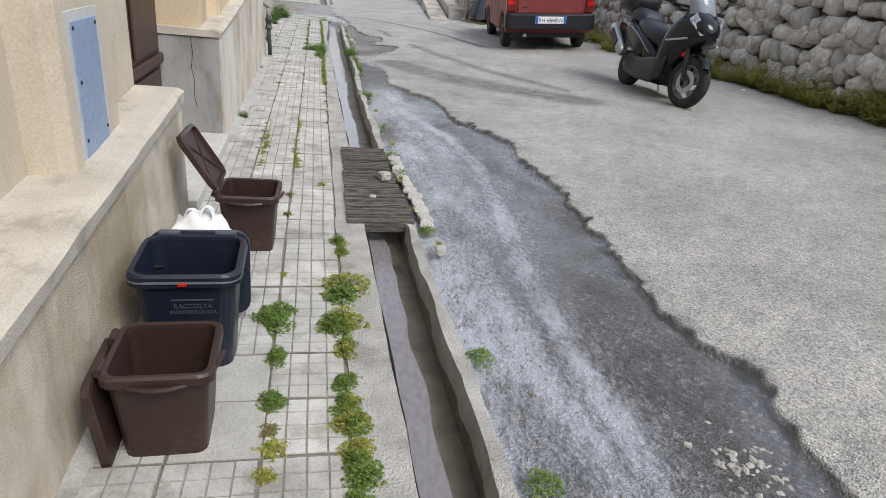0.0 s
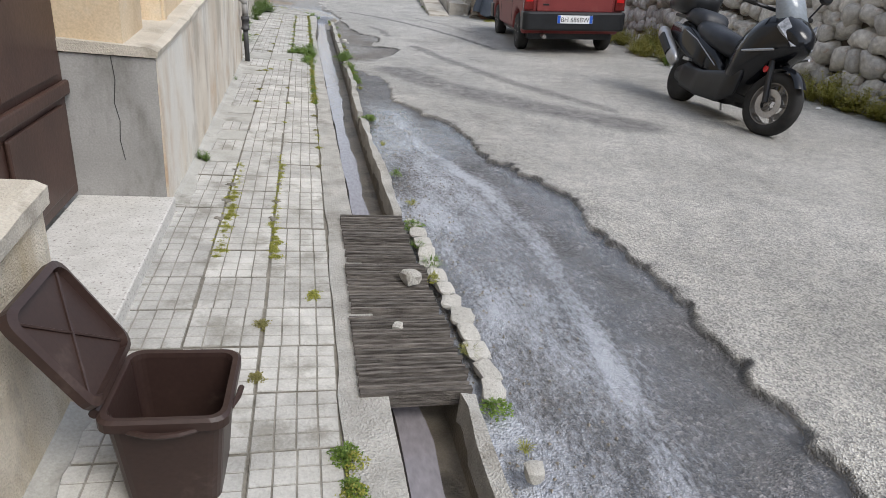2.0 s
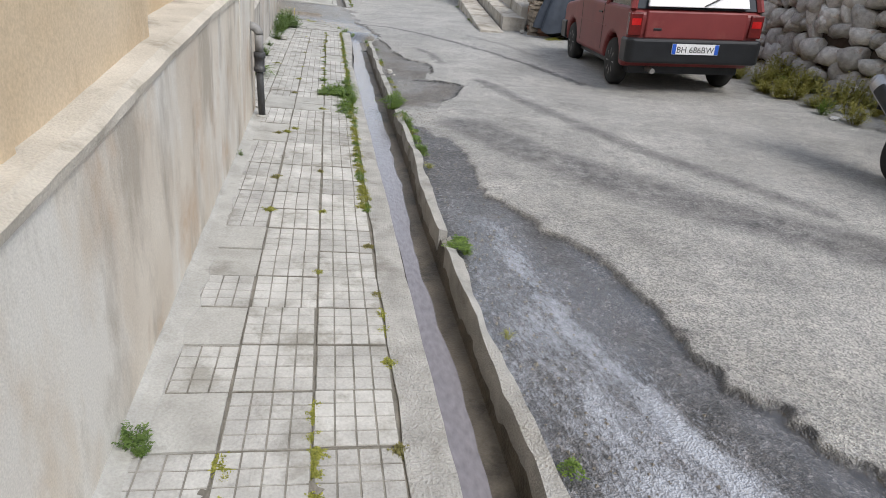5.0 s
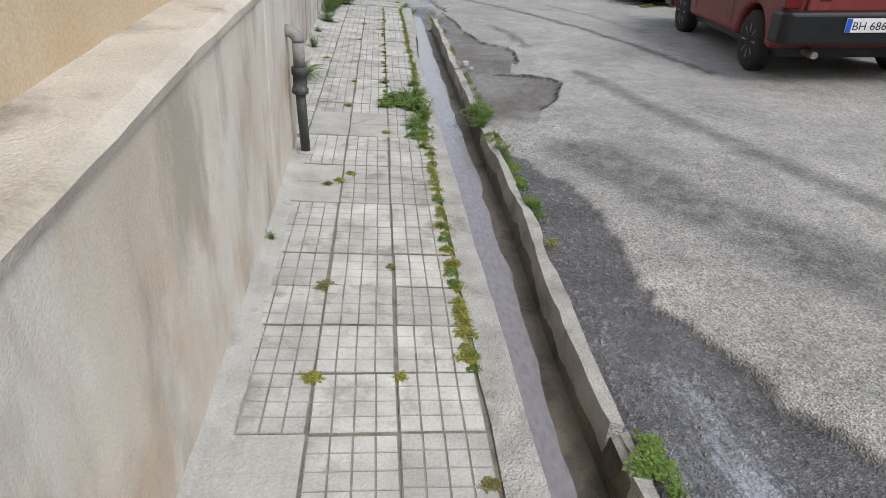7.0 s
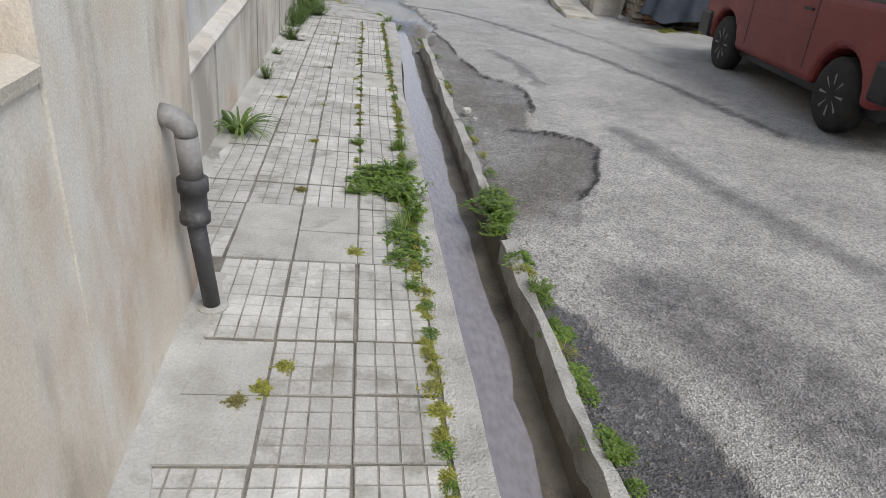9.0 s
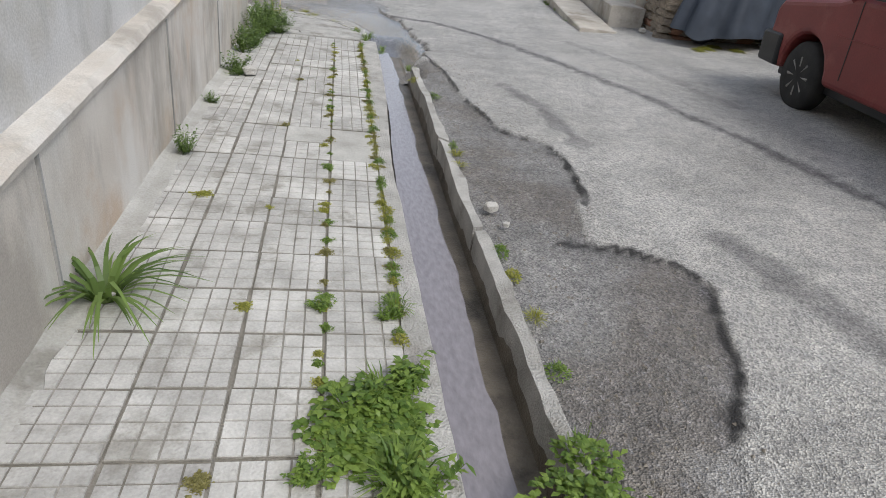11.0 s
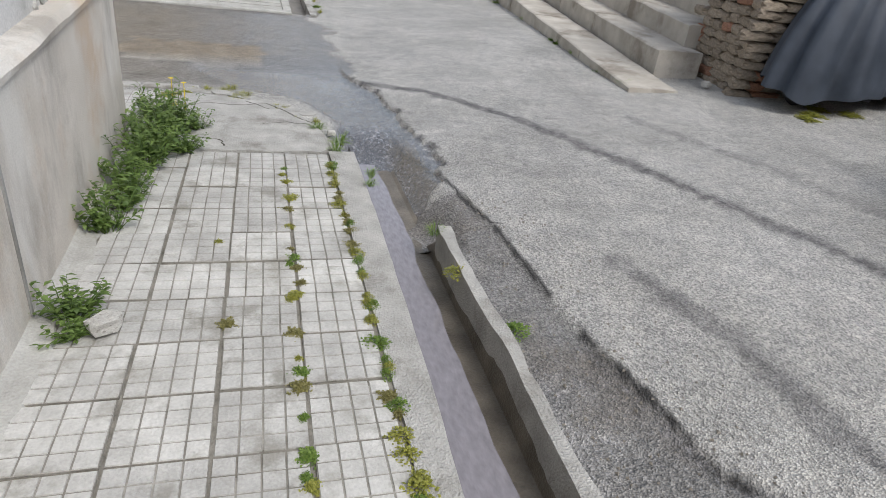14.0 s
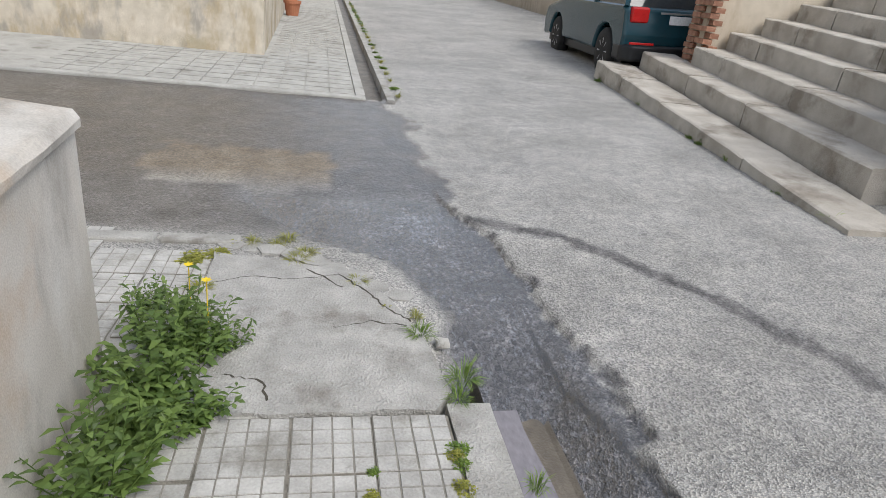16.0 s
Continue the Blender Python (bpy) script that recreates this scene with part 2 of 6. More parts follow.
def road_material():
    """Old asphalt: aggregate, patches, and wet film, mud and crack masks from the mesh."""
    m = bpy.data.materials.new("old_asphalt")
    m.use_nodes = True
    n, l = m.node_tree.nodes, m.node_tree.links
    b = n["Principled BSDF"]
    tc = n.new("ShaderNodeTexCoord")

    def noise_node(s, d=4, rough=0.6, v=None):
        k = n.new("ShaderNodeTexNoise")
        k.inputs["Scale"].default_value, k.inputs["Detail"].default_value, k.inputs["Roughness"].default_value = s, d, rough
        l.new(v or tc.outputs["Object"], k.inputs["Vector"])
        return k.outputs[0]

    def ramp(x, *stops):
        r = n.new("ShaderNodeValToRGB")
        while len(r.color_ramp.elements) < len(stops):
            r.color_ramp.elements.new(0.5)
        for e, (p, c) in zip(r.color_ramp.elements, stops):
            e.position, e.color = p, (*c, 1)
        l.new(x, r.inputs[0])
        return r.outputs[0]

    def mix(f, a, c, mode="MIX"):
        k = n.new("ShaderNodeMix")
        k.data_type, k.blend_type = "RGBA", mode
        ins = [i for i in k.inputs if i.type == "RGBA"]
        if isinstance(f, float):
            k.inputs[0].default_value = f
        else:
            l.new(f, k.inputs[0])
        for i, v in zip(ins, (a, c)):
            if isinstance(v, tuple):
                i.default_value = (*v, 1)
            else:
                l.new(v, i)
        return [o for o in k.outputs if o.type == "RGBA"][0]

    def att(name):
        a = n.new("ShaderNodeAttribute")
        a.attribute_name = name
        return a.outputs["Fac"]

    def math_node(op, a, c):
        k = n.new("ShaderNodeMath")
        k.operation = op
        for i, v in zip(k.inputs, (a, c)):
            if isinstance(v, float):
                i.default_value = v
            else:
                l.new(v, i)
        return k.outputs[0]

    vor = n.new("ShaderNodeTexVoronoi")
    vor.inputs["Scale"].default_value = 150.0
    l.new(tc.outputs["Object"], vor.inputs["Vector"])
    grain = ramp(vor.outputs["Color"], (0.15, (0.52, 0.52, 0.52)), (0.85, (1.52, 1.51, 1.48)))
    dry = ramp(noise_node(1.1, 6, 0.65), (0.35, (0.325, 0.317, 0.30)), (0.65, (0.46, 0.449, 0.43)))
    dry = mix(1.0, dry, ramp(noise_node(9.0, 6, 0.7), (0.32, (0.8, 0.8, 0.8)), (0.68, (1.16, 1.15, 1.12))), "MULTIPLY")
    dry = mix(1.0, dry, grain, "MULTIPLY")
    mud = mix(ramp(noise_node(6.0, 5), (0.35, (0, 0, 0)), (0.65, (1, 1, 1))), (0.20, 0.155, 0.105), (0.30, 0.25, 0.185))
    dry = mix(att("mud"), dry, mix(1.0, mud, grain, "MULTIPLY"))
    coarse = n.new("ShaderNodeTexVoronoi")
    coarse.inputs["Scale"].default_value = 62.0
    l.new(tc.outputs["Object"], coarse.inputs["Vector"])
    lumps = ramp(coarse.outputs["Color"], (0.2, (0.45, 0.45, 0.45)), (0.7, (1.0, 1.0, 1.0)), (0.95, (2.3, 2.25, 2.2)))
    dark = mix(1.0, ramp(noise_node(5.0, 5), (0.35, (0.042, 0.040, 0.042)), (0.7, (0.12, 0.115, 0.12))), grain, "MULTIPLY")
    dark = mix(1.0, dark, lumps, "MULTIPLY")
    col = mix(att("wet"), dry, dark)
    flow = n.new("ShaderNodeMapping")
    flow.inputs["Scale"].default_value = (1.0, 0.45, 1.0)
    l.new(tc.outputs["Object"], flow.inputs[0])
    # froth streaks, with the wet strip's sky sheen painted in as colour
    sheen_n = noise_node(55.0, 7, 0.8, flow.outputs[0])
    lift = math_node("MULTIPLY", att("foam_sheen"), math_node("ADD", noise_node(7.0, 4, 0.6, flow.outputs[0]), -0.14))
    foam_sheen = ramp(math_node("ADD", sheen_n, lift), (0.57, (0, 0, 0)), (0.86, (0.85, 0.85, 0.85)))
    col = mix(foam_sheen, col, (0.50, 0.525, 0.58))
    col = mix(att("crack"), col, (0.02, 0.018, 0.016))
    l.new(col, b.inputs["Base Color"])
    rr = math_node("MULTIPLY", att("film"), -0.5)
    rr = math_node("ADD", rr, 0.6)
    l.new(rr, b.inputs["Roughness"])
    b.inputs["Specular IOR Level"].default_value = 0.5
    h = math_node("ADD", math_node("ADD", vor.outputs["Distance"], noise_node(40.0, 4)), math_node("MULTIPLY", coarse.outputs["Distance"], math_node("MULTIPLY", att("wet"), 1.2)))
    bp = n.new("ShaderNodeBump")
    bp.inputs["Strength"].default_value, bp.inputs["Distance"].default_value = 0.7, 0.014
    l.new(h, bp.inputs["Height"])
    l.new(bp.outputs[0], b.inputs["Normal"])
    l.new(att("film"), b.inputs["Coat Weight"])
    b.inputs["Coat Roughness"].default_value, b.inputs["Coat IOR"].default_value = 0.1, 1.75
    rip = n.new("ShaderNodeBump")
    rip.inputs["Strength"].default_value, rip.inputs["Distance"].default_value = 0.8, 0.014
    l.new(noise_node(34.0, 4, 0.6, flow.outputs[0]), rip.inputs["Height"])
    l.new(rip.outputs[0], b.inputs["Coat Normal"])
    return m


def water_material():
    m = bpy.data.materials.new("shallow_running_water")
    m.use_nodes = True
    n, l = m.node_tree.nodes, m.node_tree.links
    b = n["Principled BSDF"]
    tc, mp = n.new("ShaderNodeTexCoord"), n.new("ShaderNodeMapping")
    mp.inputs["Scale"].default_value = (30, 14, 1)
    l.new(tc.outputs["Object"], mp.inputs[0])
    k = n.new("ShaderNodeTexNoise")
    k.inputs["Scale"].default_value, k.inputs["Detail"].default_value = 1.6, 4
    l.new(mp.outputs[0], k.inputs["Vector"])
    r = n.new("ShaderNodeValToRGB")
    r.color_ramp.elements[0].color, r.color_ramp.elements[1].color = (0.14, 0.128, 0.135, 1), (0.29, 0.27, 0.285, 1)
    l.new(k.outputs[0], r.inputs[0])
    l.new(r.outputs[0], b.inputs["Base Color"])
    b.inputs["Roughness"].default_value, b.inputs["Specular IOR Level"].default_value = 0.12, 0.6
    bp = n.new("ShaderNodeBump")
    bp.inputs["Strength"].default_value, bp.inputs["Distance"].default_value = 0.5, 0.01
    l.new(k.outputs[0], bp.inputs["Height"])
    l.new(bp.outputs[0], b.inputs["Normal"])
    return m


M_ROAD, M_WATER = road_material(), water_material()

# ---- mesh helpers ----


def mesh_of(name, bm, material, smooth=False):
    me = bpy.data.meshes.new(name)
    bmesh.ops.recalc_face_normals(bm, faces=bm.faces)
    bm.to_mesh(me)
    bm.free()
    me.materials.append(material)
    if smooth:
        for p in me.polygons:
            p.use_smooth = True
    return me


def part(name, bm, material, parent, label="", smooth=False, m=None):
    ob = new(name, mesh_of(name, bm, material, smooth) if isinstance(bm, bmesh.types.BMesh) else bm)
    ob.parent = parent
    if m is not None:
        ob.matrix_local = m
    return tagged(ob, label)


def structure(name, bm, material, label, category="", smooth=False):
    ob = new(name, mesh_of(name, bm, material, smooth))
    return tagged(ob, label, category or name.split("_")[0], kind="structure")


def thing(name, label, category, m=None, group=""):
    ob = new(name)
    ob.matrix_world = m or Matrix()
    return tagged(ob, label, category, group)


def soften(ob, width=0.01, segments=2):
    bv = ob.modifiers.new("bevel", "BEVEL")
    bv.width, bv.segments, bv.limit_method = width, segments, "ANGLE"
    return ob


def B():
    return bmesh.new()


def box(bm, x0, x1, y0, y1, z0, z1):
    v = [bm.verts.new((x, y, z)) for z in (z0, z1) for y in (y0, y1) for x in (x0, x1)]
    for q in ((0, 1, 3, 2), (4, 5, 7, 6), (0, 1, 5, 4), (2, 3, 7, 6), (0, 2, 6, 4), (1, 3, 7, 5)):
        bm.faces.new([v[i] for i in q])
    return bm


def prism(bm, poly, a0, a1, axis="x"):
    """A polygon extruded along an axis; poly holds the other two coordinates in order."""
    put = {"x": lambda p, a: (a, p[0], p[1]), "y": lambda p, a: (p[0], a, p[1]), "z": lambda p, a: (p[0], p[1], a)}[axis]
    lo, hi = [bm.verts.new(put(p, a0)) for p in poly], [bm.verts.new(put(p, a1)) for p in poly]
    bm.faces.new(lo), bm.faces.new(hi[::-1])
    for i in range(len(poly)):
        j = (i + 1) % len(poly)
        bm.faces.new((lo[i], lo[j], hi[j], hi[i]))
    return bm


def loft(bm, rings, closed=True, caps=True):
    vs = [[bm.verts.new(p) for p in r] for r in rings]
    k = len(rings[0])
    for a, b in zip(vs, vs[1:]):
        for i in range(k if closed else k - 1):
            j = (i + 1) % k
            bm.faces.new((a[i], a[j], b[j], b[i]))
    if caps:
        bm.faces.new(vs[0][::-1]), bm.faces.new(vs[-1])
    return bm


def ring(cx, cy, r, z, k=16, ax="z", ry=None):
    out = []
    for i in range(k):
        a = 2 * math.pi * i / k
        u, w = r * math.cos(a), (ry or r) * math.sin(a)
        out.append({"z": (cx + u, cy + w, z), "x": (z, cx + u, cy + w), "y": (cx + u, z, cy + w)}[ax])
    return out


def rod(bm, a, b, r, k=8, r2=None):
    a, b = Vector(a), Vector(b)
    q = (b - a).to_track_quat("Z", "Y")
    rings = []
    for p, rr in ((a, r), (b, r if r2 is None else r2)):
        rings.append([p + q @ Vector((rr * math.cos(2 * math.pi * i / k), rr * math.sin(2 * math.pi * i / k), 0)) for i in range(k)])
    return loft(bm, rings)


def lathe(bm, profile, k=24, ax="x"):
    """Rings of (radius, along) round an axis."""
    return loft(bm, [ring(0, 0, r, a, k, ax) for r, a in profile], caps=True)


def hoop(bm, profile, k=28, ax="x"):
    """A ring of closed section, open in the middle."""
    return loft(bm, [ring(0, 0, r, t, k, ax) for r, t in (*profile, profile[0])], caps=False)


def interp(y, xs, ys):
    return float(np.interp(y, xs, ys))


# ---- plan: lines that run along the street (y ahead, x to the right) ----
RISE = 0.06  # the street falls away ahead by this much per metre against the level


def tile_edge(y):
    return 0.115 + 0.0097 * y


def gut_l(y):
    return interp(y, (0, 9, 11.8, 13, 14, 15.2), (0.285, 0.305, 0.305, 0.365, 0.395, 0.415))


def gut_r(y):
    return interp(y, (0, 5, 7.2, 8.1, 11.8, 13.9, 15.2), (0.5, 0.515, 0.525, 0.565, 0.61, 0.648, 0.66))


def kerb_o(y):
    return gut_r(y) + interp(y, (0, 7, 10, 14), (0.045, 0.05, 0.05, 0.06))


def far_rise(y):
    return 0.02 * max(0.0, y - 17.0)


def lip(y):
    """The broken edge between the worn wet strip and the upper layer of asphalt."""
    return interp(y, (-3, 1.2, 1.45, 1.95, 2.7, 3.4, 4.4, 4.7, 5.1, 5.4, 6.2, 6.8, 7.3, 8.0, 8.4, 8.8, 9.4, 14.2, 14.6, 14.9, 15.2, 15.7, 16.3, 16.8, 17.6, 18.2, 19.4),
                  (1.5, 1.5, 1.57, 1.43, 1.55, 1.58, 1.55, 1.58, 1.43, 1.3, 1.3, 1.12, 0.98, 0.95, 0.87, 0.74, 0.5, 0.5, 0.86, 0.94, 0.88, 0.83, 0.82, 0.64, 0.6, 0.55, 0.4))


def seg_dist(x, y, pts):
    best = 9.0
    for (ax, ay), (bx, by) in zip(pts, pts[1:]):
        dx, dy = bx - ax, by - ay
        t = min(1, max(0, ((x - ax) * dx + (y - ay) * dy) / (dx * dx + dy * dy)))
        best = min(best, math.hypot(x - ax - t * dx, y - ay - t * dy))
    return best


def smooth(a, b, v):
    t = min(1, max(0, (v - a) / (b - a)))
    return t * t * (3 - 2 * t)


def road_base(x, y):
    return max(0.0, 0.055 * (x - 0.6)) + far_rise(y) + 0.036 * min(1.6, max(0.0, x - 3.4)) * smooth(8.8, 10.2, y) * smooth(15.5, 13.8, y)


TRACK1 = ((0.74, 16.65), (1.2, 16.39), (1.68, 15.65), (2.08, 14.6), (2.4, 13.72), (2.75, 12.4), (3.0, 11.0))
TRACK2 = ((1.75, 11.0), (1.95, 9.9), (2.33, 8.41), (2.95, 6.9))
TRACK3 = ((1.15, 8.9), (1.45, 8.15), (1.85, 7.5), (2.3, 6.9), (2.9, 6.3))
TRACK4 = ((1.35, 13.6), (1.5, 12.9), (1.52, 12.2))
TRACK5 = ((2.6, 15.6), (3.0, 14.4), (3.2, 13.2))
POT1 = ((1.1, 9.85), (1.28, 10.1), (1.38, 10.41), (1.47, 10.6), (1.4, 10.78), (1.24, 10.91), (0.98, 11.0))
POT2 = ((1.22, 11.35), (1.27, 11.5), (1.33, 11.97), (1.28, 12.3), (1.16, 12.36), (1.05, 12.5), (1.02, 12.8), (0.95, 13.2))
CRACK = ((0.72, 15.51), (0.745, 15.15), (0.81, 14.84), (0.86, 14.5), (0.93, 14.0), (0.95, 13.4))


def road_values(x, y):
    """Height and the masks wet, film, painted pale sheen and froth, mud, crack at a place of the road."""
    z = road_base(x, y)
    nb = noise.noise((x * 1.7, y * 1.7, 0.3))
    nm = noise.noise((x * 6, y * 6, 4.1))
    nf = noise.noise((x * 17, y * 17, 7.7))
    wet = film = foam_sheen = mud = crack = 0.0
    if x > 0.4 and y < 17.6 or 14.2 < y < 17.6:
        e = lip(y) + 0.05 * nb + 0.05 * nm + 0.022 * nf - x
        inside = smooth(-0.008, 0.008, e)
        if y < 9.4:
            soak = smooth(-0.10 - 0.1 * nm, 0.05, e)
            wet = max(inside * 0.9, 0.55 * soak * smooth(0.0, 0.25, nb + 0.25))
            live = smooth(7.6, 6.4, y)
            film = inside * (0.15 + 0.85 * live * smooth(-0.35, 0.25, noise.noise((x * 3, y * 0.9, 2.2)) + 0.35 * nm))
            # band and wash paint sky glare as pale colour, along with froth
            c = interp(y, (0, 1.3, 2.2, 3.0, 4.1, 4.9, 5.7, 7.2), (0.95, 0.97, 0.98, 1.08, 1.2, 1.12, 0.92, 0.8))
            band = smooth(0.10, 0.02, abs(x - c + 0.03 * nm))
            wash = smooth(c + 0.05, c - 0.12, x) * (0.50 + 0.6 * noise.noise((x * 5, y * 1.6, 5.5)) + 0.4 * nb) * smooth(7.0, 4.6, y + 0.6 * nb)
            foam_sheen = inside * smooth(7.4, 6.2, y) * max(0.95 * band * (0.75 + 0.5 * nb), wash, (0.30 + 0.35 * nb) * smooth(c + 0.22, c + 0.04, x)) * smooth(0.0, 0.22, e)
            z -= 0.028 * inside * smooth(9.4, 6.5, y)
            crack = smooth(0.028, 0.004, abs(e - 0.006 + 0.02 * nf)) * smooth(7.2, 5.6, y) * smooth(-0.5, 0.0, nm + 0.3)
        elif y > 14.2:
            flank = smooth(-0.05, 0.05, x - interp(y, (14.9, 15.3, 15.6, 16.1, 16.35, 16.9, 17.5), (0.2, 0.33, 0.38, 0.18, -0.22, -0.6, -0.6)) + 0.05 * nm)
            flank *= smooth(17.55, 16.7, y)
            inside *= flank
            wet, film = 0.92 * flank * smooth(-0.02, 0.02, e + 0.06 * nf), 0.85 * inside
            # the stream's pale sheen is painted in the same way
            foam_sheen = inside * (0.05 + 0.2 * nb) + 0.15 * inside * smooth(0.14, 0.0, abs(x - interp(y, (14.4, 15.5, 16.6), (0.72, 0.66, 0.4)) + 0.05 * nm))
            z -= 0.03 * inside
    for track, w, k in ((TRACK1, 0.08, 0.95), (TRACK2, 0.15, 0.62), (TRACK3, 0.40, 0.72), (TRACK4, 0.09, 0.6), (TRACK5, 0.08, 0.4)):
        if min(p[1] for p in track) - 0.3 < y < max(p[1] for p in track) + 0.3:
            wet = max(wet, k * smooth(w, w * 0.3, seg_dist(x, y, track) + 0.05 * nm + 0.05 * nf) * (0.85 + 0.3 * nm + 0.4 * nf))
    if 6.0 < y < 18.0 and x > 0.6:  # irregular damp patches
        patch = smooth(0.02, 0.16, noise.noise((x * 1.1 + 0.5 * nm, y * 0.55, 9.3)) + 0.12 * nm)
        wet = max(wet, (0.24 if y < 10 else 0.14) * patch * smooth(3.4, 1.6, x) * (0.75 + 0.5 * nf + 0.4 * nm))
    if 9.2 < y < 14.4:
        d1, d2, d3 = seg_dist(x, y, POT1) + 0.02 * nf, seg_dist(x, y, POT2) + 0.02 * nf, seg_dist(x, y, CRACK)
        crack = max(crack, smooth(0.022, 0.006, d1 + 0.02 * nm) * smooth(-0.4, 0.0, nm + 0.2), smooth(0.020, 0.006, d2 + 0.02 * nm) * smooth(-0.4, 0.0, nm + 0.15))
        worn = smooth(0.02, -0.02, x - interp(y, (9.2, 9.8, 10.1, 10.4, 10.6, 10.8, 11.0, 11.4, 11.5, 12.0, 12.3, 12.5, 13.2, 14.4), (0.9, 1.08, 1.29, 1.39, 1.47, 1.38, 1.1, 1.18, 1.27, 1.33, 1.28, 1.06, 0.95, 0.9)))
        mud = 0.5 * worn * smooth(-0.1, 0.35, nb + 0.4 * nm)
        worn *= smooth(9.2, 9.9, y + 0.3 * nm)
        wet = max(wet, worn * (0.56 + 0.14 * nb + 0.12 * nf))
        wet = max(wet, 0.85 * worn * smooth(0.16, 0.0, min(d1 * 0.8, d2)) * (0.85 + 0.4 * nm))
        z -= 0.02 * worn
    if y > 13.2:
        crack = max(crack, smooth(0.018, 0.004, seg_dist(x, y, CRACK) + 0.008 * nf))
    if x <= 0.75 and 16.2 < y < 19.8:
        s = smooth(0.62, 0.5, x + 0.3 * nb + 0.12 * nm + 0.05 * nf) * smooth(16.2, 16.5, y)
        tan = smooth(0.03, -0.03, max(abs(x + 0.62) - 0.55, abs(y - 17.45) - 0.4) + 0.12 * nm + 0.1 * nb)
        wet = max(wet, s * (0.85 - 0.75 * tan + 0.2 * nm))
        film = max(film, s * 0.55 * (1 - tan))
        mud = max(mud, s * smooth(16.9, 17.4, y) * 0.95)
    if 13.7 < y < 15.6:
        z -= 0.125 * smooth(0.84, 0.63, x) * smooth(13.75, 13.98, y) * smooth(15.6, 15.0, y)
    z += 0.006 * nm + 0.008 * nb + 0.003 * nf
    return z, wet, film, foam_sheen, mud, crack


def build_road():
    verts, faces, masks = [], [], []

    def grid(rows, cols):
        base, k = len(verts), None
        for y in rows:
            xs = cols(y)
            k = len(xs)
            for x in xs:
                z, *rest = road_values(x, y)
                verts.append((x, y, z)), masks.append(rest)
        for r in range(len(rows) - 1):
            for c in range(k - 1):
                i = base + r * k + c
                faces.append((i, i + 1, i + 1 + k, i + k))

    def cols_main(y):
        x0 = kerb_o(y) - 0.012 if y < 14.0 else (gut_r(y) - 0.07 if y < 14.9 else (interp(y, (14.9, 15.15), (0.62, 0.43)) if y < 19.75 else 0.6))
        return [*np.linspace(x0, 1.78, 88), *np.linspace(1.82, 3.2, 26), *np.linspace(3.4, 6.6, 14)]

    rows = [*np.linspace(-5, 0.4, 14), *np.arange(0.5, 9.5, 0.02), *np.arange(9.5, 17.5, 0.03), *np.arange(17.6, 19.8, 0.1), *np.linspace(20.2, 70, 50)]
    grid(rows, cols_main)
    rows = [*np.arange(14.95, 17.6, 0.06), *np.arange(17.6, 19.9, 0.1)]

    def cols_side(y):
        return [*np.linspace(-9, -2.2, 12), *np.linspace(-2.1, 0.431, 48)]

    grid(rows, cols_side)
    me = bpy.data.meshes.new("road")
    me.from_pydata(verts, [], faces)
    for i, name in enumerate(("wet", "film", "foam_sheen", "mud", "crack")):
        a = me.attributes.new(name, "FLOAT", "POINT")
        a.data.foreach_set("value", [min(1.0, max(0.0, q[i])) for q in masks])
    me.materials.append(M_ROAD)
    for p in me.polygons:
        p.use_smooth = True
    return tagged(new("road", me), "worn grey asphalt road with a wet strip and broken edges", "road", kind="structure")


build_road()
bm = B()
box(bm, -600, 600, -600, 600, -0.9, -0.45)
structure("ground", bm, M_GROUND, "dusty pale earth ground reaching into the distance")

# ---- gutter ----


def strip(bm, ys, section):
    """A strip along the street; section(y) gives the profile as (x, z) points."""
    return loft(bm, [[(x, y, z) for x, z in section(y)] for y in ys], closed=True, caps=True)


def wob(y, k, a):
    return a * noise.noise((y * 3.1, k, 0.5)) + 0.5 * a * noise.noise((y * 11.0, k, 2.5))


YS = [-4 + 0.1 * i for i in range(193)]
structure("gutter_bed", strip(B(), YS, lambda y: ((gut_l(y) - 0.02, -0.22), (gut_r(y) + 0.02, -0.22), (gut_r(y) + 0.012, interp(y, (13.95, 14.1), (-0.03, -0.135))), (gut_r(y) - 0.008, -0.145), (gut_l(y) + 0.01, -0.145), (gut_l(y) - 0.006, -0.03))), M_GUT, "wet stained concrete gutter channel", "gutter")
structure("water", strip(B(), [y for y in YS if y < 15.15], lambda y: ((gut_l(y) + 0.03 + wob(y, 1, 0.008), -0.14), (gut_r(y) - 0.09 + wob(y, 9, 0.022), -0.14), (gut_r(y) - 0.095 + wob(y, 9, 0.022), -0.112), (gut_l(y) + 0.032 + wob(y, 1, 0.008), -0.112))), M_WATER, "shallow water running in the gutter", "water", smooth=False)
left = structure("kerb_left", strip(B(), [y for y in YS if y < 15.1], lambda y: ((tile_edge(y) + 0.004 + wob(y, 3, 0.01), -0.2), (gut_l(y) - 0.002, -0.2), (gut_l(y) + wob(y, 5, 0.006), 0.003 + wob(y, 6, 0.004)), (tile_edge(y) + 0.006 + wob(y, 3, 0.012), 0.004 + wob(y, 7, 0.004)))), M_CONC, "pale concrete kerb strip beside the gutter", "kerb")
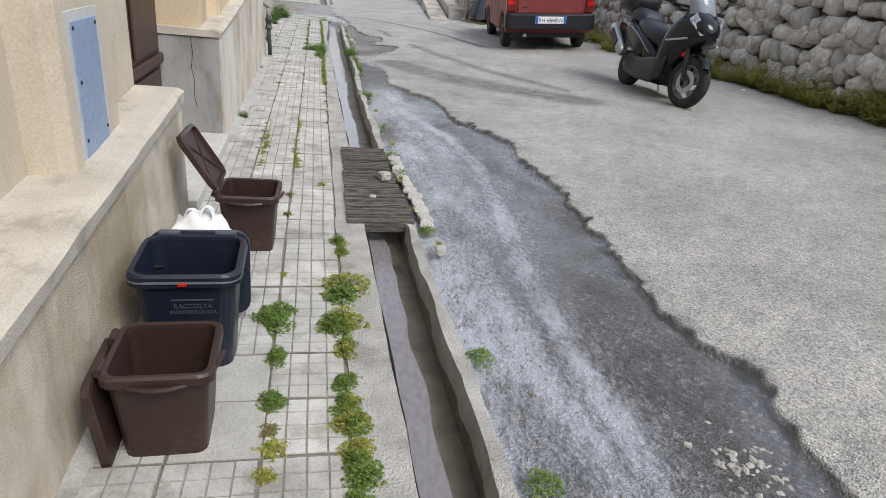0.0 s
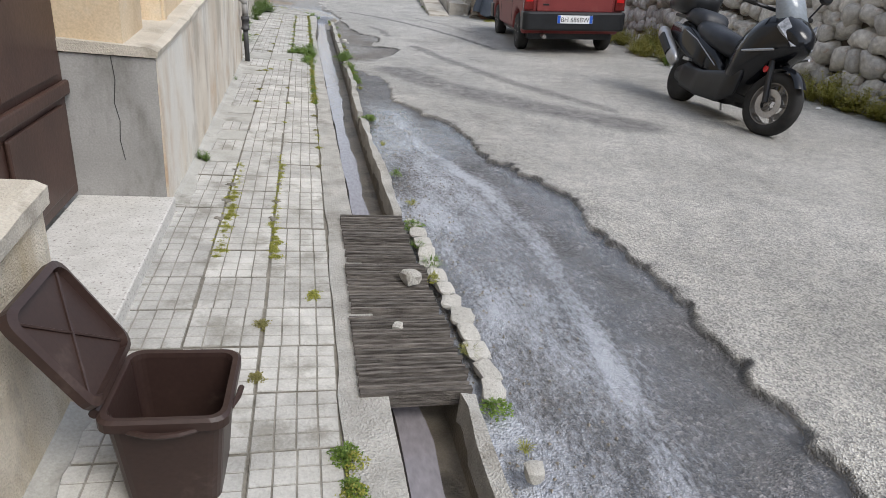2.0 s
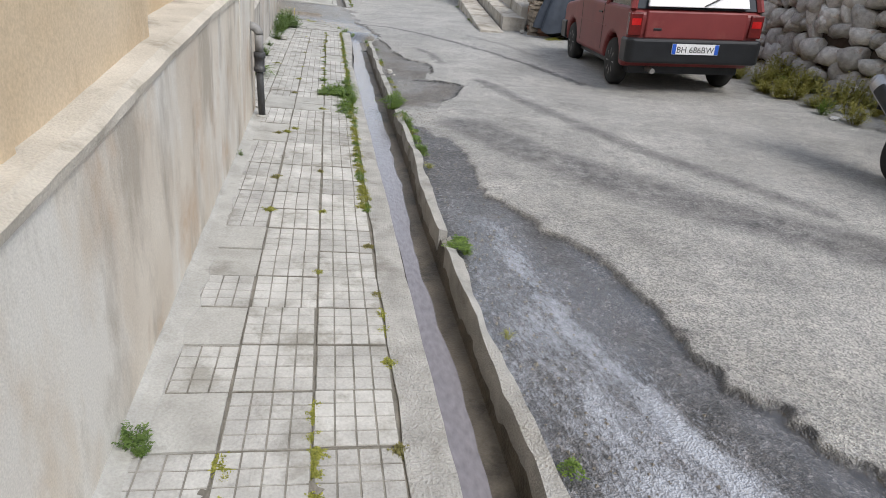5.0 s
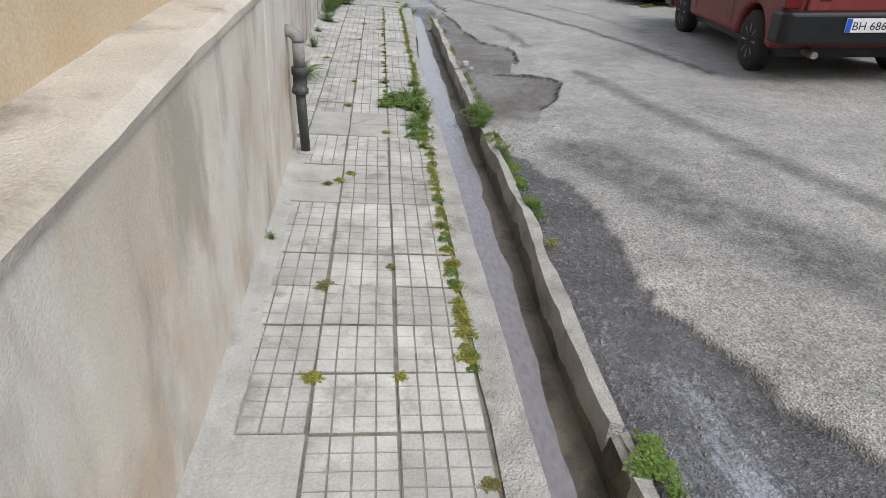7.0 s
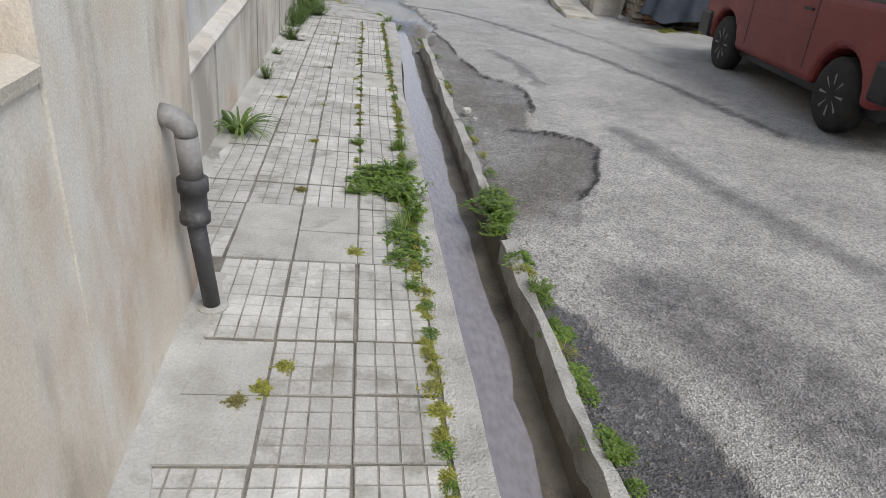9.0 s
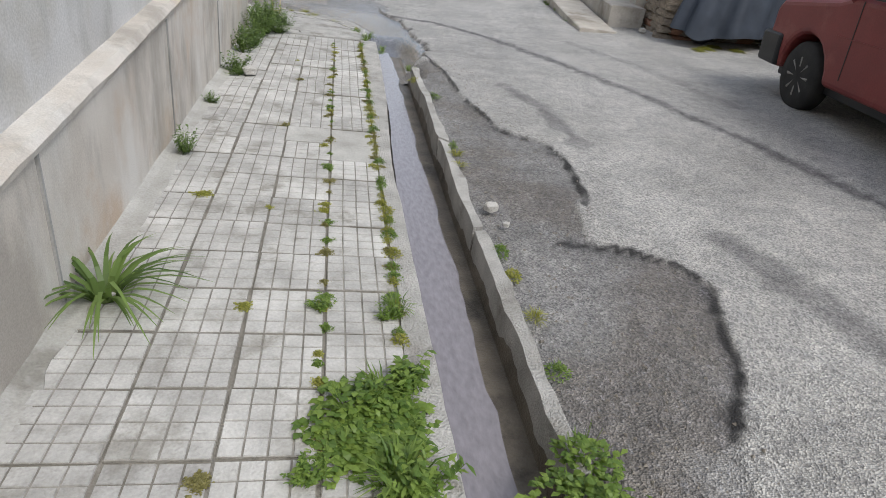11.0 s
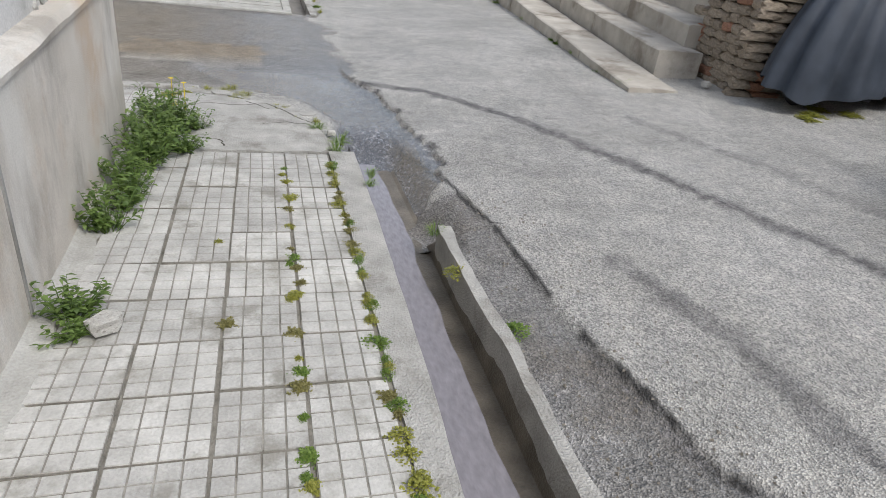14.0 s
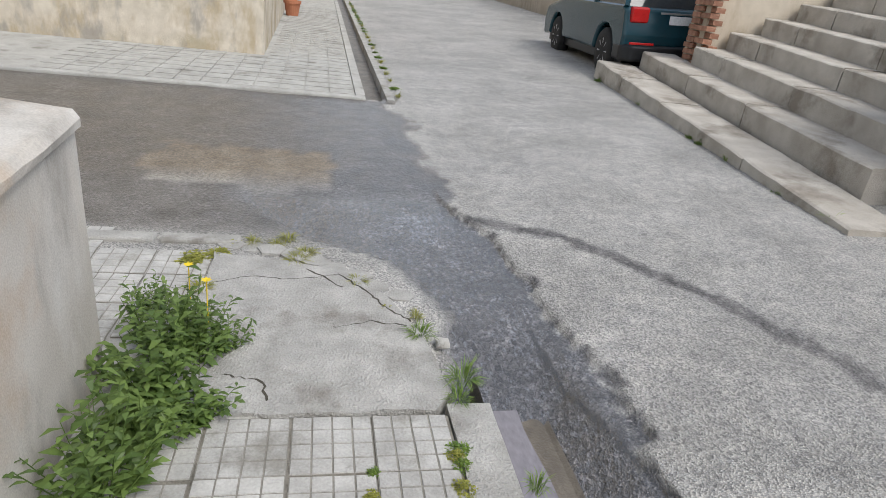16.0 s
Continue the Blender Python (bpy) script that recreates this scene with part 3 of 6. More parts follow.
for y0, y1 in ((-4.0, 2.96), (4.42, 6.5), (6.68, 9.35), (9.75, 11.05), (11.08, 12.2), (12.23, 13.98)):
    n = max(6, int((y1 - y0) / 0.07))
    ys = [y0 + (y1 - y0) * i / n for i in range(n + 1)]
    ob = new("kerb_stone", mesh_of("kerb_stone", strip(B(), ys, lambda y: ((gut_r(y) + wob(y, 11, 0.004), -0.2), (kerb_o(y), -0.2), (kerb_o(y) + wob(y, 13, 0.018), 0.016 + wob(y, 14, 0.02)), (gut_r(y) + wob(y, 12, 0.012), 0.014 + wob(y, 15, 0.02)))), M_CONC))
    tagged(ob, "narrow chipped concrete kerb along the gutter", "kerb", kind="structure")

for y0, y1 in ((6.495, 6.685), (9.345, 9.755)):
    tagged(new("kerb_stone", mesh_of("kerb_stone", strip(B(), [y0, (y0 + y1) / 2, y1], lambda y: ((gut_r(y) + 0.004, -0.2), (kerb_o(y) + 0.01, -0.2), (kerb_o(y) + 0.01, -0.012), (gut_r(y) + 0.012, -0.05))), M_CONC2)), "broken low stretch of the gutter kerb", "kerb", kind="structure")

# ---- pavement bed, slab and far pavement ----
bm = prism(B(), [(-1.3, -4), (0.16, -4), (tile_edge(14.95), 14.95), (-1.3, 14.95)], -0.3, -0.004, "z")
pavement = structure("pavement", bm, M_JOINT, "pavement of pale square cement tiles with weedy joints")


def jag(pts, a=0.02, seed=3):
    rnd, out = random.Random(seed), []
    for (ax, ay), (bx, by) in zip(pts, pts[1:] + pts[:1]):
        n = max(1, int(math.hypot(bx - ax, by - ay) / 0.08))
        out += [(ax + (bx - ax) * i / n + rnd.uniform(-a, a) * (i > 0), ay + (by - ay) * i / n + rnd.uniform(-a, a) * (i > 0)) for i in range(n)]
    return out


SLAB = [(-0.62, 14.96), (0.22, 14.96), (0.29, 15.05), (0.27, 15.24), (0.21, 15.5), (0.13, 15.72), (-0.05, 15.95), (-0.62, 16.1)]
slab = structure("slab", prism(B(), jag(SLAB, 0.012), -0.2, 0.012, "z"), M_CONC, "pale cracked concrete slab at the corner of the pavement", "slab")
BASE2 = [(-4, 14.95), (-0.55, 14.95), (0.25, 15.0), (0.24, 15.45), (0.1, 15.85), (-0.2, 16.22), (-0.6, 16.32), (-1.2, 16.24), (-4, 16.1)]
structure("corner_bed", prism(B(), jag(BASE2, 0.01, 5), -0.2, -0.004, "z"), M_CONC2, "cracked cement bed under the corner tiles", "pavement")
rnd = random.Random(21)
for i in range(9):  # broken cement pieces along the round edge
    a = i / 8
    cx, cy = 0.2 - 0.75 * a, 15.72 + 0.48 * math.sin(a * 1.5)
    poly = [(cx + rnd.uniform(0.05, 0.085) * math.cos(t), cy + rnd.uniform(0.04, 0.07) * math.sin(t)) for t in (0, 1, 2, 3, 4.1, 5.2)]
    part("cement_piece", prism(B(), poly, -0.05, 0.008 + rnd.uniform(-0.004, 0.006), "z"), M_CONC, slab)
for x0, x1 in ((-1.25, -0.9), (-0.88, -0.52)):
    tagged(soften(new("kerb_stone", mesh_of("kerb_stone", box(B(), x0, x1, 16.2, 16.29, -0.2, 0.02), M_CONC)), 0.012), "pale kerb stone at the edge of the side road", "kerb", kind="structure")

M_CRACK = mat("dark_crack", (0.05, 0.045, 0.035), (0.09, 0.08, 0.06), 20, 1.0, 0.0, 80)


def crack_path(pts, z, parent, r=0.0035, seed=1):
    """An open crack as a thin dark broken line."""
    rnd, path = random.Random(seed), []
    for (ax, ay), (bx, by) in zip(pts, pts[1:]):
        for i in range(7):
            path.append((ax + (bx - ax) * i / 7 + rnd.uniform(-0.007, 0.007), ay + (by - ay) * i / 7 + rnd.uniform(-0.007, 0.007)))
    path.append(pts[-1])
    rings = []
    for i, (x, y) in enumerate(path):
        w = r * rnd.uniform(0.4, 1.3)
        rings.append([(x - w, y - w * 0.4, z - 0.004), (x + w, y + w * 0.4, z - 0.004), (x + w, y + w * 0.4, z + 0.0012), (x - w, y - w * 0.4, z + 0.0012)])
    return part("crack", loft(B(), rings), M_CRACK, parent)


for k, pts in enumerate((((-0.62, 15.78), (-0.45, 15.86), (-0.25, 15.84), (-0.06, 15.9)), ((-0.06, 15.9), (0.05, 15.75), (0.12, 15.62), (0.21, 15.5)), ((-0.1, 15.45), (0.05, 15.5), (0.19, 15.47)), ((-0.3, 15.02), (-0.33, 15.12), (-0.45, 15.16)), ((-0.2, 15.95), (-0.05, 15.78)))):
    crack_path(pts, 0.012, slab, seed=k)

# far pavement beyond the side road
zf = far_rise(19.8) + 0.03


def slopebox(bm, x0, x1, y0, y1, z0, t0, t1):
    v = [bm.verts.new(p) for p in ((x0, y0, z0), (x1, y0, z0), (x1, y1, z0), (x0, y1, z0), (x0, y0, t0), (x1, y0, t0), (x1, y1, t1), (x0, y1, t1))]
    for q in ((0, 1, 2, 3), (4, 5, 6, 7), (0, 1, 5, 4), (1, 2, 6, 5), (2, 3, 7, 6), (3, 0, 4, 7)):
        bm.faces.new([v[i] for i in q])
    return bm


far_pav = structure("pavement_far", slopebox(B(), -9, 0.2, 19.86, 70, -0.3, far_rise(19.8) + 0.015, far_rise(70) + 0.015), M_CONC2, "far pavement of small cement tiles beyond the side road", "pavement")
soften(structure("kerb_far", slopebox(B(), -9, 0.3, 19.74, 19.857, -0.3, far_rise(19.8) + 0.03, far_rise(19.8) + 0.03), M_CONC2, "grey kerb along the side road", "kerb"), 0.015)
structure("kerb_far_side", slopebox(B(), 0.203, 0.3, 19.86, 70, -0.3, far_rise(19.8) + 0.03, far_rise(70) + 0.03), M_CONC2, "grey kerb along the far gutter", "kerb")
structure("gutter_far", slopebox(B(), 0.3, 0.52, 19.76, 70, -0.3, far_rise(19.8) - 0.09, far_rise(70) - 0.09), M_GUT, "dark far gutter channel", "gutter")
structure("kerb_far_road", slopebox(B(), 0.52, 0.6, 19.76, 70, -0.3, far_rise(19.8) + 0.02, far_rise(70) + 0.02), M_CONC, "narrow concrete kerb of the far gutter", "kerb")

# ---- walls of the houses beside the pavement ----


def wall_run(bm, x0, x1, y0, y1, z0, ta, tb, n=24, amp=0.006, k=1):
    """A plinth whose top rises from ta to tb, with a slightly uneven face."""
    rings = []
    for i in range(n + 1):
        y = y0 + (y1 - y0) * i / n
        t = ta + (tb - ta) * i / n
        w = amp * noise.noise((y * 2.3, k, 0)) if 0 < i < n else 0
        rings.append([(x0, y, z0), (x1 + 0.012, y, z0), (x1 + w, y, z0 + 0.15), (x1 + w * 0.4, y, t), (x0, y, t)])
    return loft(bm, rings)


# house with the blue panel: plinth, coping, wall with pilaster
structure("wall_plinth_first", wall_run(B(), -1.0, -0.578, -4, 3.035, -0.3, 0.22, 0.575, 50, 0.008), M_ROUGHP, "rough cream plinth wall stained towards the pavement", "wall")
structure("coping_first", strip(B(), [-4 + 0.05 * i for i in range(142)], lambda y: ((-1.0, 0.22 + 0.0505 * (y + 4) + 0.003), (-0.565, 0.22 + 0.0505 * (y + 4) + 0.003), (-0.562 + wob(y, 21, 0.008), 0.268 + 0.0505 * (y + 4)), (-0.59, 0.279 + 0.0505 * (y + 4) + wob(y, 22, 0.004)), (-1.0, 0.285 + 0.0505 * (y + 4)))), M_COPE, "worn pale coping on the plinth", "coping")
structure("wall_first", prism(B(), [(-1.3, -4), (-0.80, -4), (-0.80, 1.97), (-0.69, 1.99), (-0.69, 2.46), (-0.77, 2.48), (-0.77, 3.03), (-1.3, 3.03)], 0.25, 5.5, "z"), M_PLAST, "cream plastered house wall with a shallow pilaster", "wall")
soften(structure("trim_pilaster", prism(B(), [(-0.82, 1.91), (-0.72, 1.925), (-0.678, 1.95), (-0.672, 2.0), (-0.69, 2.025), (-0.82, 2.03)], 0.52, 5.5, "z"), M_PLAST, "cream plaster moulding of the wall", "trim"), 0.008)
panel = thing("meter_panel", "blue-grey sheet metal service panel set in the wall", "panel")
soften(part("panel_door", box(B(), -0.71, -0.684, 2.075, 2.315, 0.54, 1.0), M_BLUEP, panel), 0.003)
soften(part("panel_frame", box(B(), -0.71, -0.6875, 2.045, 2.345, 0.527, 1.03), M_UPPERC, panel), 0.002)
for y, z in ((2.09, 0.64), (2.30, 0.64), (2.09, 0.98), (2.30, 0.98), (2.10, 0.82)):
    part("screw", rod(B(), (-0.685, y, z), (-0.681, y, z), 0.006), M_INK, panel)

# doorway
structure("wall_over_door", box(B(), -1.3, -0.93, 3.03, 4.45, 2.45, 5.5), M_PLAST, "cream wall above the door", "wall")
structure("door_reveal", box(B(), -1.02, -0.86, 3.032, 3.07, 0.07, 2.449), M_PLAST, "cream plaster reveal of the doorway", "wall")
door = tagged(new("door_1"), "dark brown panelled wooden house door, closed", "door", kind="structure")
part("door_leaf", box(B(), -1.0, -0.958, 3.072, 4.447, 0.085, 2.447), M_DOOR, door)
for z0, z1 in ((0.14, 0.5), (0.62, 1.3), (1.42, 2.3)):
    for y0, y1 in ((3.14, 3.7), (3.80, 4.37)):
        soften(part("door_panel", box(B(), -0.957, -0.940, y0, y1, z0, z1), M_DOOR, door), 0.012)
for z in (0.56, 1.36):
    soften(part("rail", box(B(), -0.957, -0.93, 3.075, 4.445, z - 0.03, z + 0.03), M_DOOR, door), 0.01)
soften(structure("doorstep", box(B(), -0.96, -0.545, 3.09, 4.447, -0.05, 0.066), M_MARBLE, "speckled terrazzo doorstep slab", "doorstep"), 0.006)

# second house: grey end, beige plinth, ochre wall
def top_b(y):
    return interp(y, (4.4, 5.4, 6.2, 7.0, 8.2), (0.70, 0.755, 0.82, 0.865, 0.90))


structure("wall_plinth_second", strip(B(), [4.462 + 0.0791 * i for i in range(47)], lambda y: ((-1.1, -0.3), (-0.57, -0.3), (-0.576 + wob(y, 51, 0.008), 0.2), (-0.582 + wob(y, 52, 0.004), top_b(y)), (-1.1, top_b(y)))), M_PLINB, "beige plinth wall with damp stains", "wall")
structure("wall_end_second", box(B(), -1.1, -0.584, 4.45, 4.461, -0.1, 0.70), M_GREYP, "grey cement end face of the plinth with a crack", "wall")
bm = B()
pts = [(-0.76, 0.70), (-0.752, 0.6), (-0.765, 0.5), (-0.75, 0.42), (-0.758, 0.33), (-0.745, 0.24)]
for a, b in zip(pts, pts[1:]):
    rod(bm, (a[0], 4.4495, a[1]), (b[0], 4.4495, b[1]), 0.0018, 4)
structure("crack_line", bm, M_INK, "thin dark crack in the cement", "crack")
structure("coping_second", strip(B(), [4.44 + 0.05 * i for i in range(74)], lambda y: ((-1.0, top_b(y) + 0.003), (-0.572, top_b(y) + 0.003), (-0.568 + wob(y, 31, 0.008), top_b(y) + 0.028), (-0.60, top_b(y) + 0.045 + wob(y, 32, 0.005)), (-1.0, top_b(y) + 0.055))), M_COPE, "worn coping with peeled paint", "coping")
structure("wall_second", prism(B(), [(-1.3, 4.47), (-0.71, 4.47), (-0.71, 4.86), (-0.76, 4.88), (-0.76, 5.08), (-0.67, 5.10), (-0.67, 6.3), (-0.76, 6.33), (-0.76, 8.1), (-1.3, 8.1)], 0.65, 5.5, "z"), M_OCHRE, "ochre plastered house wall with faded patches", "wall")
soften(structure("trim_second", box(B(), -0.69, -0.655, 5.13, 5.2, 0.74, 5.5), M_OCHRE, "ochre plaster strip on the wall", "trim"), 0.008)
structure("wall_pier", wall_run(B(), -1.3, -0.575, 8.103, 9.0, -0.3, 5.5, 5.5, 8, 0.01, 6), M_PLINB, "tall beige plastered pier with damp stains", "wall")

# third house: plinth with rounded coping
structure("wall_plinth_third", wall_run(B(), -1.2, -0.80, 9.003, 15.15, -0.3, 0.40, 0.80, 60, 0.012, 8), M_PLINC, "greyish beige plinth wall, damp at the foot", "wall")
structure("coping_third", strip(B(), [9.004 + 0.05 * i for i in range(124)], lambda y: ((-1.0, 0.403 + 0.065 * (y - 9)), (-0.785, 0.403 + 0.065 * (y - 9)), (-0.778 + wob(y, 41, 0.008), 0.425 + 0.065 * (y - 9)), (-0.80, 0.447 + 0.065 * (y - 9) + wob(y, 42, 0.005)), (-1.0, 0.465 + 0.065 * (y - 9)))), M_PLINC, "rounded worn plaster coping", "coping")
structure("wall_third", prism(B(), [(-1.5, 9.003), (-0.86, 9.003), (-0.87, 14.85), (-1.5, 14.85)], 0.36, 5.5, "z"), M_UPPERC, "pale grey plastered house wall with scuffs", "wall")
for y in (10.45, 11.95, 13.4):
    structure("wall_joint", box(B(), -0.81, -0.792, y - 0.006, y + 0.006, 0.02, 0.40 + 0.065 * (y - 9)), M_GREYP, "narrow dark joint in the plinth", "joint")
structure("wall_third_side", box(B(), -8, -1.503, 9.0, 14.85, -0.3, 5.5), M_UPPERC, "side wall of the pale house", "wall")
# ground and rear walls that close the place behind the camera
structure("wall_behind", box(B(), -1.3, 6.2, -5.6, -5.1, -0.4, 4.0), M_PLAST, "plain cream wall closing the street", "wall")

# stand pipe
pipe = thing("stand_pipe", "dark grey stand pipe with a pale elbow beside the wall", "pipe")
part("lower_tube", rod(B(), (-0.505, 8.79, 0.0), (-0.515, 8.7, 0.36), 0.026, 16), M_PIPE, pipe, smooth=True)
part("coupling", loft(B(), [ring(-0.515, 8.7, r, z, 16) for r, z in ((0.034, 0.355), (0.042, 0.36), (0.042, 0.385), (0.036, 0.39), (0.036, 0.45), (0.042, 0.455), (0.042, 0.49), (0.034, 0.495))]), M_PIPE, pipe, smooth=True)
part("upper_tube", rod(B(), (-0.515, 8.7, 0.49), (-0.517, 8.68, 0.62), 0.03, 16), M_PIPE2, pipe, smooth=True)
bm = B()
loft(bm, [[(-0.517 - 0.06 * (1 - math.cos(a)) + 0.03 * math.cos(t) * math.cos(a), 8.68 + 0.03 * math.sin(t), 0.62 + 0.05 * math.sin(a) + 0.03 * math.cos(t) * math.sin(a)) for t in [k * math.pi / 8 for k in range(16)]] for a in [j * math.pi / 12 for j in range(7)]])
part("elbow", bm, M_PIPE2, pipe, "pale grey plastic elbow", smooth=True)
part("base_collar", loft(B(), [ring(-0.505, 8.79, r, z, 14) for r, z in ((0.05, -0.01), (0.05, 0.012), (0.035, 0.02))]), M_CONC2, pipe)

# ---- grating over the gutter ----
grate = thing("slatted_cover", "weathered dark slatted wooden cover lying over the gutter", "cover")
rnd = random.Random(4)
for s, (y0, y1) in enumerate(((3.0, 3.44), (3.455, 3.86), (3.875, 4.37))):
    n = int((y1 - y0) / 0.027)
    for i in range(n):
        y = y0 + (y1 - y0) * i / n
        xa, xb = 0.205 + 0.012 * s + rnd.uniform(-0.003, 0.003), 0.56 - 0.01 * s + rnd.uniform(-0.012, 0.004)
        z = 0.012 + 0.006 * math.sin(i * 0.7 + s) + rnd.uniform(-0.004, 0.004)
        part("slat", prism(B(), [(y, z - 0.02), (y + 0.0125, z - 0.02), (y + 0.0115, z + 0.012), (y + 0.001, z + 0.012)], xa, xb), M_WOOD, grate)
    for x in (0.24, 0.51):
        part("bearer", box(B(), x, x + 0.03, y0, y1 - 0.012, -0.045, -0.008), M_WOOD, grate)
part("front_board", box(B(), 0.205, 0.555, 2.976, 2.998, -0.04, 0.018), M_WOOD, grate)


def rock(seed, sub=1, rough=0.25):
    bm = B()
    bmesh.ops.create_icosphere(bm, subdivisions=sub, radius=0.5)
    for v in bm.verts:
        p = v.co.normalized()
        q = Vector((max(-0.36, min(0.36, v.co.x)), max(-0.38, min(0.38, v.co.y)), max(-0.36, min(0.36, v.co.z))))
        v.co = q * (1.15 + rough * noise.noise(p * 1.6 + Vector((seed * 7.1, 0, 0))) + 0.4 * rough * noise.noise(p * 4 + Vector((0, seed * 3.3, 0))))
    return bm


M_PALEROCK = mat("pale_broken_cement", (0.48, 0.46, 0.42), (0.66, 0.64, 0.59), 15, 0.95, 0.6, 90, stain=(0.3, 0.28, 0.24), stain_scale=8, vary=0.2)
small_rocks = [mesh_of("cement_lump", rock(40 + i, 2, 0.3), M_PALEROCK) for i in range(4)]
for i in range(13):
    y = 2.98 + i * 0.112
    x = 0.625 - 0.03 * smooth(3.3, 3.9, y) + rnd.uniform(-0.012, 0.012)
    ob = new("cement_lump", small_rocks[i % 4])
    ob.matrix_world = pose(x, y, 0.0, 0, 0, rnd.uniform(-15, 15)) @ Matrix.Diagonal((rnd.uniform(0.075, 0.1), rnd.uniform(0.11, 0.145), 0.034, 1))
    tagged(ob, "flat pale broken cement piece edging the slatted cover", "stone", "cement lumps beside the cover")
for x, y, z, sx, sy, sz, r, lab in ((0.47, 3.66, 0.05, 0.075, 0.085, 0.06, 30, "white stone lying on the slatted cover"), (0.37, 3.33, 0.028, 0.05, 0.04, 0.025, 70, "small pale stone on the slatted cover"), (0.72, 11.27, 0.03, 0.07, 0.06, 0.05, 20, "pale stone lying beside the gutter kerb"), (0.76, 11.12, 0.018, 0.035, 0.03, 0.025, 60, "small pale stone beside the gutter kerb"), (3.91, 16.5, 0.22, 0.09, 0.08, 0.07, 10, "round pale stone at the foot of the steps"), (0.32, 15.38, -0.01, 0.06, 0.05, 0.04, 0, "grey stone in the wet corner"), (-0.58, 13.32, 0.035, 0.11, 0.07, 0.07, 40, "pale stone beside the wall weeds"), (0.63, 2.62, 0.02, 0.06, 0.06, 0.05, 0, "grey broken lump at the road edge")):
    ob = new("stone", mesh_of("stone", rock(int(x * 100) + 7, 2, 0.35), M_PALEROCK))
    ob.matrix_world = pose(x, y, z, 0, 0, r) @ Matrix.Diagonal((sx, sy, sz, 1))
    tagged(ob, lab, "stone")
bm = B()
for i in range(170):  # bare lumpy plaster low on the pale wall
    piece = rock(i, 2, 0.5)
    me = bpy.data.meshes.new("t")
    piece.to_mesh(me), piece.free()
    s = rnd.uniform(0.03, 0.11)
    me.transform(pose(-0.872, rnd.uniform(14.2, 14.8), rnd.uniform(0.8, 1.2), rnd.uniform(0, 90), 0, rnd.uniform(0, 20)) @ Matrix.Diagonal((0.022, s * 0.8, s * 0.6, 1)))
    bm.from_mesh(me)
    bpy.data.meshes.remove(me)
structure("wall_rubble", bm, M_CONC, "patch of rough bare plaster on the wall", "wall")
# rubble in the near road hole
rub = B()
for i in range(70):
    bmx = rock(i, 1, 0.4)
    me = bpy.data.meshes.new("t")
    bmx.to_mesh(me), bmx.free()
    s = rnd.uniform(0.008, 0.022)
    me.transform(pose(rnd.gauss(1.3, 0.09), rnd.gauss(1.17, 0.06), road_base(1.25, 1.2) - 0.03, rnd.uniform(0, 90), 0, rnd.uniform(0, 360)) @ Matrix.Diagonal((s * 1.5, s * 1.2, s, 1)))
    rub.from_mesh(me)
    bpy.data.meshes.remove(me)
tagged(new("rubble", mesh_of("rubble", rub, M_CONC2)), "loose grey stones in a hole of the asphalt", "rubble", kind="stuff")
grit = B()
for i in range(1500):
    y = rnd.uniform(1, 14.3)
    x = kerb_o(y) + 0.02 + abs(rnd.gauss(0, 0.22)) if y < 10 or rnd.random() < 0.5 else rnd.uniform(0.7, 1.3)
    s = rnd.uniform(0.003, 0.009)
    z = road_values(x, y)[0] + s * 0.3
    a = rnd.uniform(0, 3)
    v = [grit.verts.new((x + s * math.cos(a + t), y + s * math.sin(a + t), z)) for t in (0, 2.1, 4.2)] + [grit.verts.new((x, y, z + s))]
    for q in ((0, 1, 3), (1, 2, 3), (2, 0, 3)):
        grit.faces.new([v[k] for k in q])
tagged(new("grit", mesh_of("grit", grit, M_GROUND)), "loose grit and small stones beside the gutter", "grit", kind="stuff")

# ---- bins ----


def rrect(w, d, z, r=0.03, k=4, cx=0, cy=0):
    out = []
    for sx, sy, a0 in ((1, 1, 0), (-1, 1, 90), (-1, -1, 180), (1, -1, 270)):
        for i in range(k + 1):
            a = radians(a0 + 90 * i / k)
            out.append((cx + sx * (w / 2 - r) + r * math.cos(a), cy + sy * (d / 2 - r) + r * math.sin(a), z))
    return out


def bin_body(w, d, h, taper, t=0.006, r=0.03):
    return loft(B(), [rrect(w * taper, d * taper, 0.0, r), rrect(w * taper, d * taper, 0.012, r), rrect(w, d, h, r), rrect(w - 2 * t, d - 2 * t, h, r - t), rrect((w - 2 * t) * taper, (d - 2 * t) * taper, 0.015, r - t)])


def bin_rim(w, d, h, t=0.012, hh=0.03, r=0.035):
    rings = [rrect(w + 0.004, d + 0.004, h - hh, r), rrect(w + 2 * t, d + 2 * t, h - hh + 0.004, r), rrect(w + 2 * t, d + 2 * t, h - 0.004, r), rrect(w + t, d + t, h + 0.003, r), rrect(w - 0.012, d - 0.012, h + 0.001, r - 0.006), rrect(w - 0.016, d - 0.016, h - 0.012, r - 0.006)]
    return loft(B(), rings, caps=False)


def bail(bm, w, drop, r=0.006, n=14, rise=0.0):
    """A carrying handle bowed round the front of a bin, from side to side."""
    pts = []
    for i in range(n + 1):
        a = math.pi * i / n
        pts.append(Vector((w * math.cos(a), -drop * math.sin(a), rise * math.sin(a))))
    return loft(bm, [[p + Vector((r * math.cos(t) * math.cos(math.pi * i / n), -r * math.cos(t) * math.sin(math.pi * i / n), r * math.sin(t))) for t in [k * math.pi / 3 for k in range(6)]] for i, p in enumerate(pts)])


